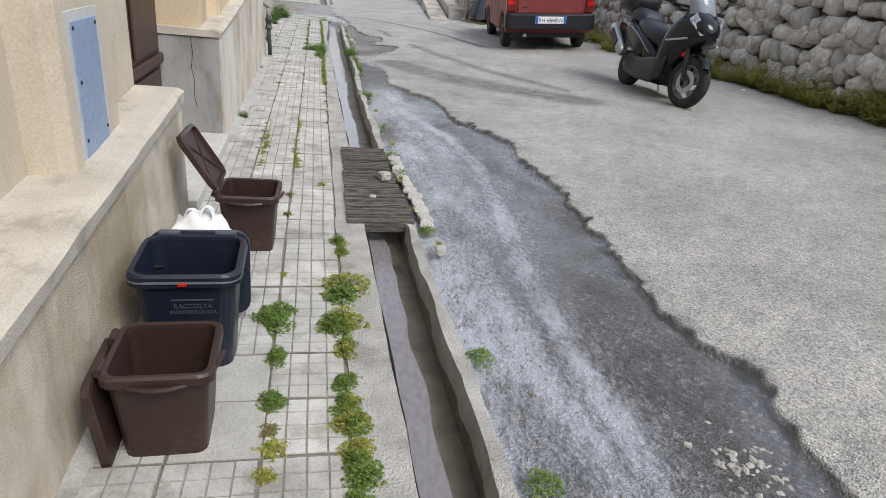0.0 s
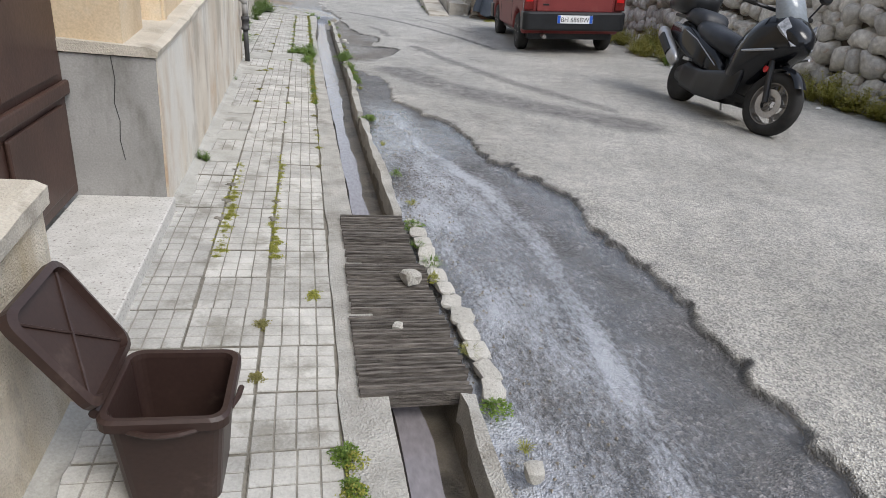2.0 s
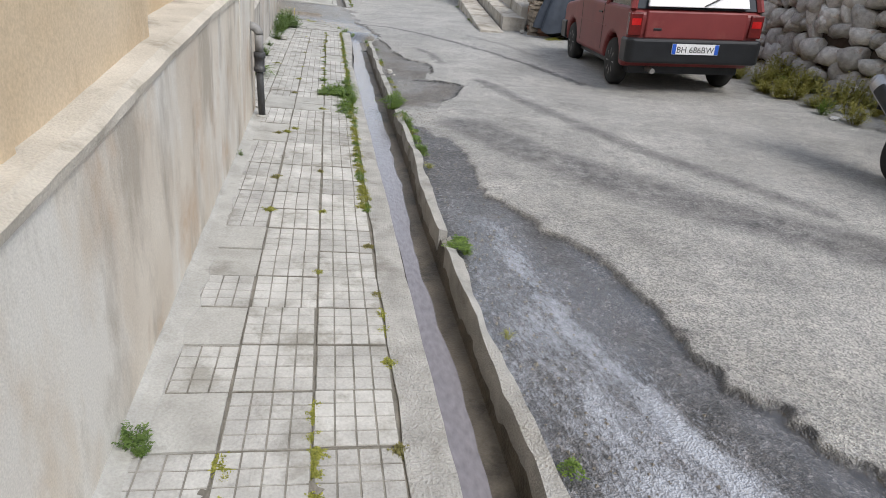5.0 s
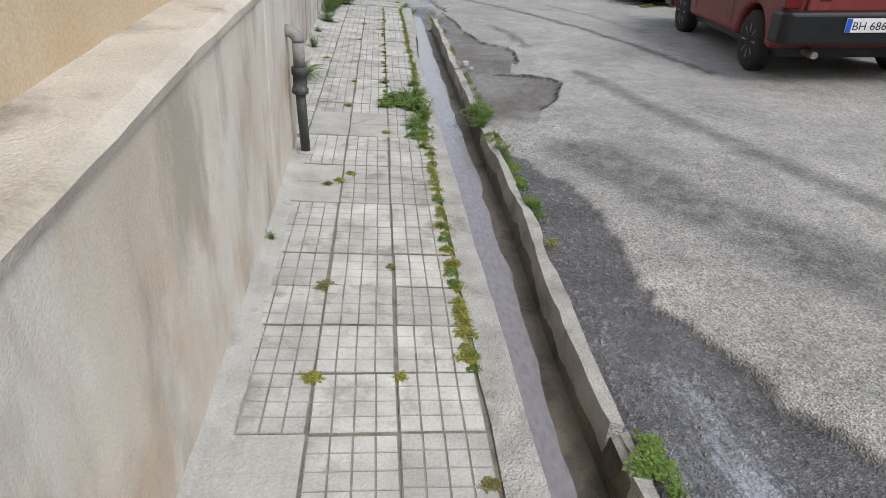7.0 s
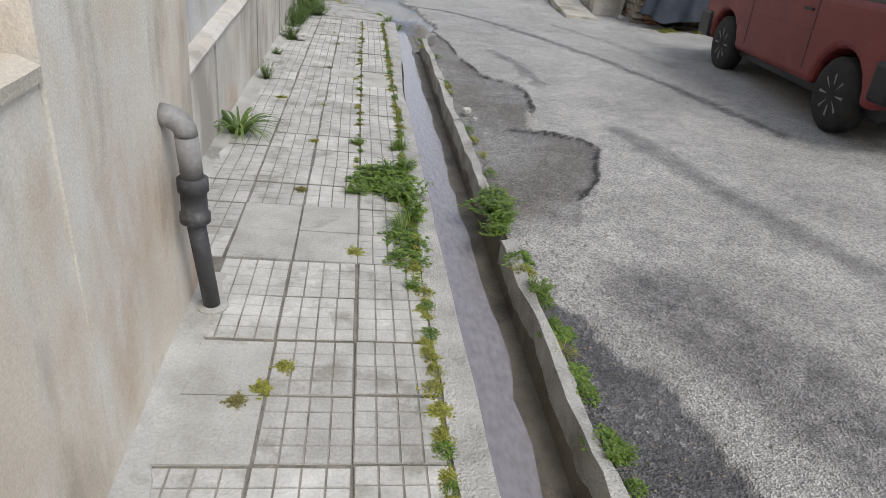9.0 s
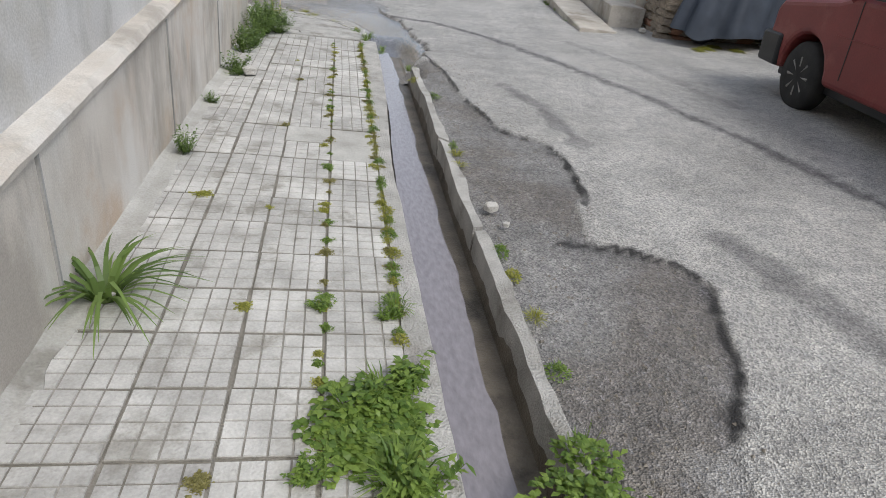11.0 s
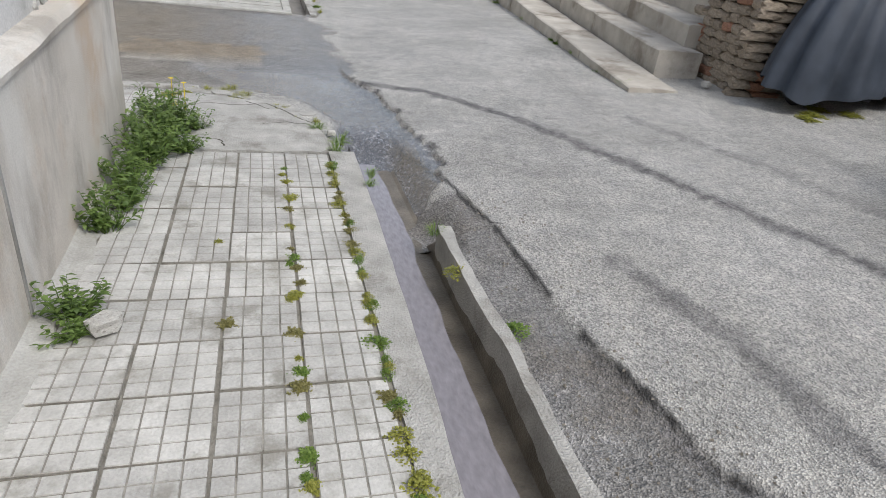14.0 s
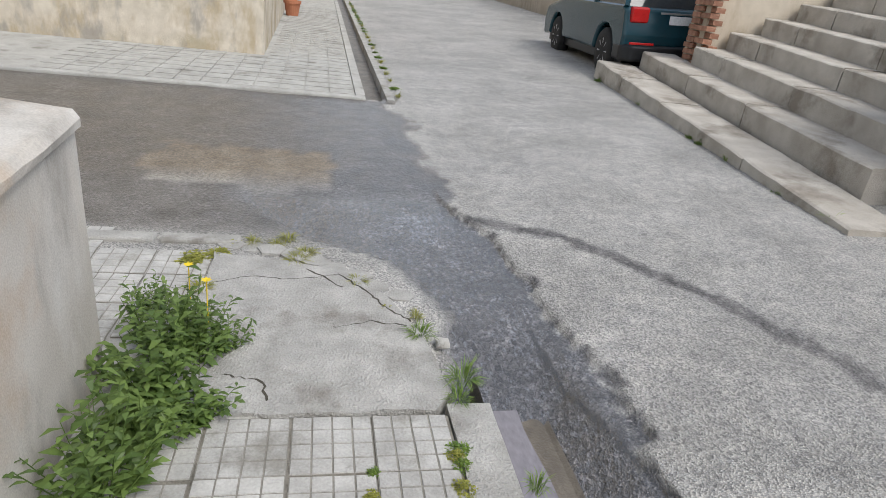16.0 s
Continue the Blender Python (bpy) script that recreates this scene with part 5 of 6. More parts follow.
part("side_stand", rod(B(), (-0.12, 0.55, 0.25), (-0.24, 0.5, 0.05), 0.012, 8), M_STEEL, scooter)
part("rear_mudguard", hull([(-0.3, 0.06, 0.42, 0.56), (-0.1, 0.07, 0.5, 0.6), (0.1, 0.07, 0.48, 0.58)]), M_BLKP, scooter, smooth=True)

for sx in (-1, 1):
    part("side_panel", hull([(-0.34, 0.02, 0.66, 0.80), (0.0, 0.03, 0.52, 0.78), (0.3, 0.03, 0.44, 0.66), (0.52, 0.02, 0.40, 0.56)]), M_GLOSS, scooter, smooth=True, m=pose(sx * 0.185, 0, 0))
    part("trim_strip", rod(B(), (sx * 0.185, -0.3, 0.80), (sx * 0.222, 0.28, 0.665), 0.009, 6, 0.006), M_STEEL, scooter, "bright metal trim strip")
    part("trim_strip", rod(B(), (sx * 0.222, 0.28, 0.665), (sx * 0.20, 0.72, 0.47), 0.006, 6), M_STEEL, scooter, "bright metal trim strip")
    part("lower_skirt", hull([(0.25, 0.02, 0.18, 0.40), (0.6, 0.03, 0.14, 0.40), (1.0, 0.03, 0.15, 0.46), (1.2, 0.02, 0.26, 0.5)]), M_BLKP, scooter, smooth=True, m=pose(sx * 0.215, 0, 0))
    part("grip", rod(B(), (sx * 0.27, 1.055, 1.075), (sx * 0.39, 1.01, 1.085), 0.022, 10), M_TYRE, scooter)
    part("front_reflector", rod(B(), (sx * 0.112, 1.36, 0.56), (sx * 0.122, 1.36, 0.56), 0.03, 12), M_TLAMP, scooter, "orange-red round reflector")
part("end_cap", rod(B(), (0, -0.535, 0), (0, -0.515, 0), 0.045, 14), M_STEEL, ex)
part("tail_lamp", hull([(-0.45, 0.05, 0.73, 0.78), (-0.42, 0.09, 0.71, 0.80)]), M_TDARK, scooter)
part("plate_holder", box(B(), -0.09, 0.09, -0.47, -0.462, 0.48, 0.66), M_BLKP, scooter)
part("centre_tunnel", hull([(0.6, 0.09, 0.35, 0.58), (0.85, 0.10, 0.35, 0.60), (1.05, 0.12, 0.35, 0.8)]), M_BLKP, scooter, smooth=True)

# covered motorcycle near the steps
cov = thing("covered_motorcycle", "motorcycle under a dark blue-grey fabric cover with deep folds", "motorcycle", pose(5.02, 16.02, road_base(5.05, 16.0), 0, -2, 14))
bm = B()
rings = []
for j in range(15):
    f = j / 14
    z = 0.06 + 1.2 * f
    row = []
    for i in range(72):
        a = 2 * math.pi * i / 72
        fold = (1 - f) ** 0.7 * (0.055 * math.sin(9 * a + 1.5 * math.sin(2 * a)) + 0.03 * math.sin(17 * a + 1))
        top = math.sqrt(max(0.03, 1 - f ** 2.2))
        sx, sy = 1.08 * (0.55 * top + 0.45 * (1 - f) ** 0.5), 0.44 * (0.6 * top + 0.4 * (1 - f) ** 0.5)
        hem = 0.10 * (1 - f) * (0.5 + 0.5 * math.sin(3 * a + 1.0)) + 0.09 * (1 - f) * smooth(0.2, 0.9, math.cos(a * 2 + 0.3))
        row.append(((sx + fold) * math.cos(a), (sy + fold) * math.sin(a), z + hem + 0.12 * f * math.cos(a) ** 2 * (1 if math.cos(a) < 0 else 0.3)))
    rings.append(row)
loft(bm, rings, caps=False)
bm.faces.new([v for v in bm.verts][-72:])
part("cover", bm, M_TARP, cov, smooth=True)
for x in (-0.68, 0.68):
    part("wheel", lathe(B(), [(0.17, -0.05), (0.26, -0.05), (0.29, 0), (0.26, 0.05), (0.17, 0.05)], 24, "y"), M_TYRE, cov, m=pose(x, 0, 0.29), smooth=True)

# ---- steps with piers ----
st = thing("stone_steps", "broad flight of worn cracked concrete steps", "steps")
ang = math.atan2(0.62, 5.4)


def step_pt(u, v):
    """u: metres into the flight, v: along its foot."""
    return (3.02 + v * math.sin(ang) + u * math.cos(ang), 16.35 + v * math.cos(ang) - u * math.sin(ang))


rnd = random.Random(8)
for k in range(8):
    v0, v1 = (0.0, 5.5) if k == 0 else ((0.62, 5.25) if k == 1 else (0.9, 4.6 if k > 1 else 5))
    u0, cuts = 0.40 * k + (0.12 if k else 0), [v0]
    while cuts[-1] < v1 - 1.9:
        cuts.append(cuts[-1] + rnd.uniform(1.2, 1.8))
    cuts.append(v1)
    for a, b in zip(cuts, cuts[1:]):
        nseg = 8
        rings = []
        for i in range(nseg + 1):
            v = a + 0.008 + (b - a - 0.016) * i / nseg
            t = 0.175 + 0.215 * k + RISE * v + rnd.uniform(-0.006, 0.006)
            w = rnd.uniform(-0.012, 0.006)
            q = [(u0 + w * 0.3, -0.4 + 0.0), (u0 + w * 0.5, t - 0.05), (u0 + w, t - 0.012), (u0 + 0.02 + w, t), (u0 + 0.46, t + 0.004), (u0 + 0.46, -0.4)]
            rings.append([(*step_pt(u, v), z) for u, z in q])
        part("step", loft(B(), rings), M_STEP, st)
terrace = [step_pt(3.2, -1.0), step_pt(9, -1.0), step_pt(9, 5.4), step_pt(3.2, 5.4)]
structure("terrace", prism(B(), terrace, -0.3, 1.95, "z"), M_STEP, "raised terrace above the steps", "terrace")
# plastered brick pier beyond the steps
far_wall = structure("wall_brick_pier", prism(B(), [step_pt(1.02, 4.66), step_pt(4.5, 4.62), step_pt(4.5, 5.1), step_pt(1.02, 5.1)], -0.2, 2.6, "z"), M_PLAST, "plastered end wall of the steps with bare bricks", "wall")
near_pier = structure("wall_near_pier", prism(B(), [step_pt(1.12, 0.05), step_pt(3.6, 0.05), step_pt(3.6, 0.88), step_pt(1.12, 0.88)], -0.2, 2.2, "z"), M_BACKING, "rough pier of thin stones and old bricks beside the steps", "wall")
structure("wall_right_far", prism(B(), [(7.4, 22), (7.6, 70), (7.9, 70), (7.9, 22)], -0.3, 4.5, "z"), M_PLAST, "plain cream wall along the far road", "wall")
structure("wall_right_mid", prism(B(), [(6.9, 14.2), (7.3, 14.2), (7.3, 17.2), (6.9, 17.2)], -0.3, 2.2, "z"), M_BACKING, "dark earth bank behind the covered motorcycle", "wall")
structure("wall_end_far", box(B(), -9, 8, 70, 70.5, -0.4, 8), M_PLAST, "distant cream house wall closing the street", "wall")

# ---- far house ----
structure("wall_far_house", prism(B(), [(-9, 21.75), (-0.95, 21.95), (-1.3, 60), (-9, 60)], -0.2, 6.5, "z"), M_PLAST, "cream plastered house wall at the corner", "wall")
structure("wall_far_plinth", prism(B(), [(-9, 21.66), (-0.87, 21.86), (-1.2, 48), (-1.4, 48), (-1.4, 22.0), (-9, 22.0)], -0.2, 0.9, "z"), M_ROUGHP, "stippled beige plinth of the corner house", "wall")
pot = thing("flower_pot", "terracotta flower pot standing by the house wall", "pot", pose(-0.75, 27.3, far_rise(27.3) + 0.015))
part("pot_body", lathe(B(), [(0.12, 0), (0.16, 0.24), (0.18, 0.24), (0.18, 0.3), (0.16, 0.3), (0.14, 0.26), (0.02, 0.25)], 20, "z"), M_TERRA, pot, smooth=False)

# ---- plants ----


def leaf(bm, base, d, length, width, droop=0.4, fold=0.2):
    """A bent leaf of two quads that tapers to its tip."""
    d = Vector(d).normalized()
    side = d.cross(Vector((0, 0, 1)))
    side = side.normalized() if side.length > 0.05 else Vector((1, 0, 0))
    p0, p1 = Vector(base), Vector(base) + d * length * 0.5
    d2 = (d + Vector((0, 0, -droop))).normalized()
    p2 = p1 + d2 * length * 0.5
    v = [bm.verts.new(p) for p in (p0 - side * width * 0.15, p0 + side * width * 0.15, p1 - side * width * 0.5, p1 + side * width * 0.5, p2)]
    bm.faces.new((v[0], v[1], v[3], v[2])), bm.faces.new((v[2], v[3], v[4]))


def clump(seed, kind):
    rnd, bm = random.Random(seed), B()
    if kind == "grass":
        for _ in range(70):
            a, r = rnd.uniform(0, 6.28), 0.35 * rnd.random() ** 0.5
            leaf(bm, (r * math.cos(a), r * math.sin(a), 0), (math.cos(a) * rnd.uniform(0.1, 1.0), math.sin(a) * rnd.uniform(0.1, 1.0), rnd.uniform(0.5, 1.2)), rnd.uniform(0.5, 1.1), 0.05, 0.8)
    elif kind == "low":
        for k in range(22):  # runners spreading flat from the root
            a = 6.28 * k / 22 + rnd.uniform(-0.3, 0.3)
            far = rnd.uniform(0.35, 1.15)
            rod(bm, (0, 0, 0.03), (far * math.cos(a), far * math.sin(a), 0.06), 0.02, 3, 0.008)
            for _ in range(16):
                s = rnd.random()
                b = rnd.uniform(0, 6.28)
                leaf(bm, (far * s * math.cos(a) + rnd.uniform(-0.07, 0.07), far * s * math.sin(a) + rnd.uniform(-0.07, 0.07), 0.04 + 0.3 * s * (1 - s) + 0.1 * rnd.random()), (math.cos(b), math.sin(b), rnd.uniform(0.0, 0.9)), rnd.uniform(0.16, 0.3), rnd.uniform(0.12, 0.2), 0.5)
        for _ in range(150):
            a, r = rnd.uniform(0, 6.28), 1.0 * rnd.random() ** 0.6
            f = 0.75 + 0.35 * noise.noise((math.cos(a) * 2, math.sin(a) * 2, seed))
            x, y = r * f * math.cos(a), r * f * math.sin(a)
            z = 0.6 * (1 - r) * rnd.random() + 0.02
            b = rnd.uniform(0, 6.28)
            leaf(bm, (x, y, z), (math.cos(b), math.sin(b), rnd.uniform(0.1, 1.2)), rnd.uniform(0.12, 0.24), rnd.uniform(0.09, 0.17), 0.5)
    elif kind == "mound":
        for _ in range(240):
            a, r = rnd.uniform(0, 6.28), 1.15 * rnd.random() ** 0.7
            f = 0.8 + 0.45 * noise.noise((math.cos(a) * 1.6, math.sin(a) * 1.6, seed * 1.7))
            b = a + rnd.uniform(-0.9, 0.9)
            leaf(bm, (r * f * math.cos(a), r * f * math.sin(a), 0.02 + 0.8 * max(0.0, 1 - 0.8 * r) * rnd.uniform(0.2, 1.0)), (math.cos(b), math.sin(b), rnd.uniform(-0.1, 0.8)), rnd.uniform(0.14, 0.28), rnd.uniform(0.10, 0.2), 0.6)
        for _ in range(14):
            a, h = rnd.uniform(0, 6.28), rnd.uniform(0.6, 1.0)
            rod(bm, (0.2 * math.cos(a), 0.2 * math.sin(a), 0), (0.5 * math.cos(a), 0.5 * math.sin(a), h), 0.014, 3, 0.006)
    elif kind == "leafy":
        for _ in range(26):
            a, lean = rnd.uniform(0, 6.28), rnd.uniform(0.05, 0.9)
            tip = Vector((lean * math.cos(a), lean * math.sin(a), rnd.uniform(0.35, 1.0)))
            foot = Vector((0.25 * tip.x, 0.25 * tip.y, 0))
            rod(bm, foot, tip, 0.012, 3, 0.005)
            for j in range(13):
                p = foot.lerp(tip, 0.2 + 0.8 * j / 12)
                b = rnd.uniform(0, 6.28)
                leaf(bm, p, (math.cos(b), math.sin(b), rnd.uniform(-0.1, 0.7)), rnd.uniform(0.14, 0.3), rnd.uniform(0.06, 0.13), 0.5)
    elif kind == "blades":
        for _ in range(55):
            a = rnd.uniform(0, 6.28)
            out = rnd.uniform(0.15, 0.9)
            p, d = Vector((0.1 * math.cos(a), 0.1 * math.sin(a), 0)), Vector((out * math.cos(a), out * math.sin(a), 1.0))
            w, ln = 0.035, rnd.uniform(0.8, 1.35)
            side = Vector((-math.sin(a), math.cos(a), 0))
            prev = None
            for j in range(6):
                ww = w * (1 - j / 5.3)
                cur = (bm.verts.new(p - side * ww), bm.verts.new(p + side * ww))
                if prev:
                    bm.faces.new((prev[0], prev[1], cur[1], cur[0]))
                prev = cur
                p = p + d.normalized() * ln / 5
                d = d + Vector((0.32 * math.cos(a), 0.32 * math.sin(a), -0.42))
    return bm


def plant_set(kind, material, n):
    return [mesh_of(kind, clump(100 + 7 * i + len(kind), kind), material) for i in range(n)]


LOW, LOWY, MOSS = plant_set("low", M_LEAF, 4), plant_set("low", M_LEAFY, 3), plant_set("low", M_MOSS, 3)
GRASS, GRASSY = plant_set("grass", M_LEAF, 3), plant_set("grass", M_LEAFY, 3)
LEAFY, LEAFD, LEAFYY = plant_set("leafy", M_LEAF, 3), plant_set("leafy", M_LEAFD, 4), plant_set("leafy", M_DRYWEED, 3)
MOUND, MOUNDY = plant_set("mound", M_LEAF, 4), plant_set("mound", M_LEAFY, 3)
BLADES = plant_set("blades", M_LEAFD, 1)
prnd = random.Random(12)


tiny = {}


def plant(kind, x, y, r, h, label, name="weed", z=0.0, group="weeds in the joints"):
    if r < 0.043 or y > 19 and x < 1:
        me = prnd.choice(kind).copy()
        me.transform(pose(x, y, z - 0.004, 0, 0, prnd.uniform(0, 360)) @ Matrix.Diagonal((r, r, h, 1)))
        mt = me.materials[0]
        tiny.setdefault(mt.name, (mt, B()))[1].from_mesh(me)
        bpy.data.meshes.remove(me)
        return None
    ob = new(name, prnd.choice(kind))
    ob.matrix_world = pose(x, y, z - 0.004, 0, 0, prnd.uniform(0, 360)) @ Matrix.Diagonal((r * prnd.uniform(0.85, 1.15), r * prnd.uniform(0.85, 1.3), h * prnd.uniform(0.7, 1.1), 1))
    return tagged(ob, label, "weed" if name == "weed" else name, group)


L1, L2, L3 = "fresh green low weed growing in a tile joint", "dry yellowish moss in a tile joint", "tuft of green grass beside the gutter"
for x, y, r in ((0.15, 2.74, 0.055), (0.15, 2.6, 0.045), (0.15, 2.23, 0.085), (0.11, 2.0, 0.085), (-0.12, 2.03, 0.07), (-0.10, 1.80, 0.05), (-0.10, 1.55, 0.045), (0.14, 1.82, 0.055), (0.13, 1.62, 0.05), (0.13, 1.5, 0.05), (0.14, 1.40, 0.06), (0.13, 1.3, 0.055), (0.14, 1.18, 0.06), (0.14, 1.07, 0.06), (0.13, 0.95, 0.06)):
    for _ in range(3):
        plant(prnd.choice((MOUND, MOUND, MOUNDY)), x + prnd.uniform(-0.3, 0.3) * r, y + prnd.uniform(-0.8, 0.8) * r, r * prnd.uniform(0.7, 1.0), r * 1.2, L1)
for i in range(42):  # yellow-green growth along two joints
    y = 3.95 + 0.035 * i + prnd.uniform(-0.02, 0.02)
    if y < 5.2:
        plant(LOWY, -0.30 + prnd.uniform(-0.012, 0.012), y, prnd.uniform(0.02, 0.045), 0.025, L2)
    plant(LOWY, -0.075 + prnd.uniform(-0.012, 0.012), y, prnd.uniform(0.018, 0.04), 0.025, L2)
for x, y in ((-0.09, 1.35), (-0.1, 1.25), (-0.1, 1.15), (-0.1, 1.42), (-0.32, 4.62), (-0.07, 6.23), (0.16, 5.79), (0.165, 5.6), (0.165, 5.9), (0.16, 6.05), (0.16, 5.2), (0.16, 6.5), (-0.31, 6.9), (-0.05, 6.9), (-0.3, 8.41), (-0.25, 8.5), (-0.36, 8.36), (-0.31, 7.4), (-0.06, 7.55), (0.02, 13.57), (-0.23, 13.33), (-0.05, 9.2), (-0.3, 9.78), (-0.04, 11.2), (-0.05, 12.0), (-0.04, 12.5), (-0.02, 13.0), (-0.27, 12.3), (-0.28, 13.9), (-0.27, 11.2), (-0.28, 10.47), (0.2, 11.75), (0.2, 12.2), (-0.55, 11.3), (-0.1, 2.4), (-0.1, 3.1), (-0.1, 3.4), (0.08, 3.6)):
    plant(MOSS if prnd.random() < 0.5 else LOWY, x, y, prnd.uniform(0.025, 0.05), 0.04, L2)
for i in range(60):  # green line beside the gutter kerb
    y = 6.9 + 0.054 * i + prnd.uniform(-0.04, 0.04)
    plant(prnd.choice((MOUND, MOUNDY, LOWY)), tile_edge(y) - 0.01 + prnd.uniform(-0.012, 0.012), y, prnd.uniform(0.022, 0.047), 0.045, L1)
for i in range(80):
    y = 10.3 + 0.057 * i + prnd.uniform(-0.05, 0.05)
    plant(prnd.choice((MOUND, MOUNDY, MOSS)), tile_edge(y) + prnd.uniform(-0.015, 0.015), y, prnd.uniform(0.02, 0.046), 0.045, L1)
for i in range(50):
    y = 9.8 + 0.1 * i + prnd.uniform(-0.08, 0.08)
    plant(prnd.choice((LOW, LOWY, MOSS)), -0.04 + prnd.uniform(-0.015, 0.015) + 0.01 * (y - 10), y, prnd.uniform(0.018, 0.045), 0.04, L1)
for x, y, r, h in ((0.16, 9.42, 0.1, 0.16), (0.15, 9.75, 0.12, 0.2), (0.13, 10.05, 0.11, 0.16), (0.21, 10.45, 0.07, 0.12), (0.34, 15.11, 0.09, 0.12), (0.24, 15.42, 0.08, 0.1), (0.45, 14.62, 0.055, 0.11), (0.63, 13.95, 0.06, 0.09), (0.57, 4.05, 0.05, 0.08), (0.6, 3.86, 0.06, 0.07), (0.43, 14.5, 0.05, 0.09), (0.31, 3.02 + 12.0, 0.06, 0.09)):
    plant(GRASS, x, y, r, h, L3)
for x, y, r in ((0.14, 9.95, 0.13), (0.06, 10.0, 0.11), (0.2, 9.72, 0.11), (0.22, 9.55, 0.1), (0.58, 9.68, 0.09), (0.60, 9.52, 0.1), (0.63, 9.8, 0.09), (0.6, 6.54, 0.05), (0.62, 6.62, 0.045), (0.61, 6.45, 0.04), (-0.06, 9.78, 0.06), (-0.04, 10.47, 0.045), (0.1, 9.85, 0.12), (0.18, 10.08, 0.1), (0.62, 9.62, 0.09), (0.05, 9.88, 0.1), (0.16, 9.3, 0.08), (0.15, 9.15, 0.07), (0.16, 8.95, 0.05), (0.18, 10.42, 0.05), (0.56, 9.42, 0.07), (0.64, 8.5, 0.05), (0.65, 8.7, 0.06), (0.64, 8.95, 0.06), (0.63, 9.2, 0.07), (0.65, 8.15, 0.045)):
    plant(prnd.choice((LEAFY, MOUND, LOW)), x, y, r * 1.2, r * 1.15, "bright green leafy weed growing beside the gutter")
for x, y in ((0.64, 7.76), (0.65, 8.05), (0.64, 8.2), (0.645, 8.4), (0.63, 8.6), (0.64, 8.75), (0.65, 8.9), (0.62, 9.1), (0.69, 10.43), (0.68, 10.71), (0.68, 10.15), (0.69, 12.13), (0.69, 12.0), (0.68, 11.85), (0.72, 13.2), (0.61, 2.9), (0.64, 2.72), (0.60, 3.2), (0.58, 3.72), (0.62, 5.1), (0.62, 5.75), (0.6, 1.75), (0.63, 1.15), (0.63, 4.6), (0.68, 10.9), (0.59, 4.3), (0.63, 13.6)):
    plant(prnd.choice((MOUND, MOUNDY, GRASSY)), x, y, prnd.uniform(0.035, 0.06), 0.06, "small weed rooted along the outer kerb")
plant(BLADES, -0.70, 10.5, 0.27, 0.24, "clump of long dark green strap leaves at the wall foot", "plant", group="plants at the wall")
for x, y, r, h in ((-0.71, 11.76, 0.09, 0.14), (-0.70, 13.4, 0.12, 0.14), (-0.66, 13.3, 0.09, 0.08), (-0.70, 14.0, 0.13, 0.2), (-0.68, 14.25, 0.14, 0.2), (-0.68, 14.45, 0.16, 0.26), (-0.66, 14.65, 0.18, 0.28), (-0.62, 14.85, 0.2, 0.28), (-0.63, 15.05, 0.19, 0.3), (-0.58, 15.22, 0.18, 0.27), (-0.68, 15.3, 0.16, 0.28), (-0.56, 15.4, 0.14, 0.22), (-0.5, 14.95, 0.14, 0.16), (-0.46, 15.3, 0.12, 0.16), (-0.74, 15.55, 0.1, 0.2), (-0.53, 5.25, 0.05, 0.07), (-0.50, 5.22, 0.04, 0.05), (-0.55, 7.75, 0.03, 0.05), (-0.73, 12.6, 0.06, 0.07)):
    plant(LEAFD, x, y, r, h, "dark green bushy weed at the foot of the wall", group="plants at the wall")
for x, y, z in ((-0.52, 15.32, 0.27), (-0.6, 15.45, 0.26)):
    bm = B()
    for k in range(7):
        a = 6.28 * k / 7
        leaf(bm, (0, 0, 0), (math.cos(a), math.sin(a), 0.3), 0.02, 0.012, 0.1)
    fl = new("flower", mesh_of("flower", rod(bm, (0, 0, -0.16), (0, 0, 0), 0.002, 4), M_FLOWER))
    fl.location = (x, y, z)
    tagged(fl, "small yellow flower among the wall weeds", "flower")
for x, y in ((-0.7, 16.03), (-0.46, 16.24), (-0.35, 16.22), (-0.21, 16.13), (-0.25, 16.05), (-0.6, 16.1), (0.24, 15.55), (-0.55, 16.22), (-0.62, 15.75), (0.02, 15.85), (-0.3, 16.28), (0.12, 15.62)):
    plant(GRASSY if prnd.random() < 0.5 else LOWY, x, y, prnd.uniform(0.05, 0.08), 0.06, "yellow-green grass in the broken slab edge")
for x, y in ((3.15, 17.1), (3.2, 17.9), (3.3, 18.6), (3.25, 18.4), (3.45, 20.0), (3.6, 21.5), (3.1, 16.6)):
    plant(prnd.choice((LOW, GRASS)), x, y, prnd.uniform(0.06, 0.1), 0.1, "small weed at the foot of the steps", z=road_base(x, y))
for i in range(30):
    y = 20 + i * 0.45
    plant(prnd.choice((LOW, GRASSY)), 0.66, y, prnd.uniform(0.05, 0.1), 0.1, "small weed along the far gutter", z=road_base(0.66, y))
for i in range(150):  # growth at the foot of the stone wall
    y = prnd.uniform(3.5, 13.8)
    w = interp(y, (3.5, 6, 8, 9.3, 10.5, 13), (0.3, 0.4, 0.4, 0.9, 0.9, 0.6))
    x = 5.98 - prnd.random() * w
    near = (6.0 - x) / max(w, 0.1)
    plant(LEAFYY if prnd.random() < 0.92 else LEAFY, x, y, prnd.uniform(0.13, 0.24), prnd.uniform(0.2, 0.42) * (1.15 - 0.6 * near), "yellow-green bushy weeds at the foot of the stone wall", z=road_base(x, y), group="weeds at the stone wall")
for x, y in ((4.3, 15.6), (4.5, 15.75), (4.15, 15.5), (4.7, 15.6)):
    plant(LOWY, x, y, 0.11, 0.1, "dry yellowish grass beside the covered motorcycle", z=road_base(x, y))

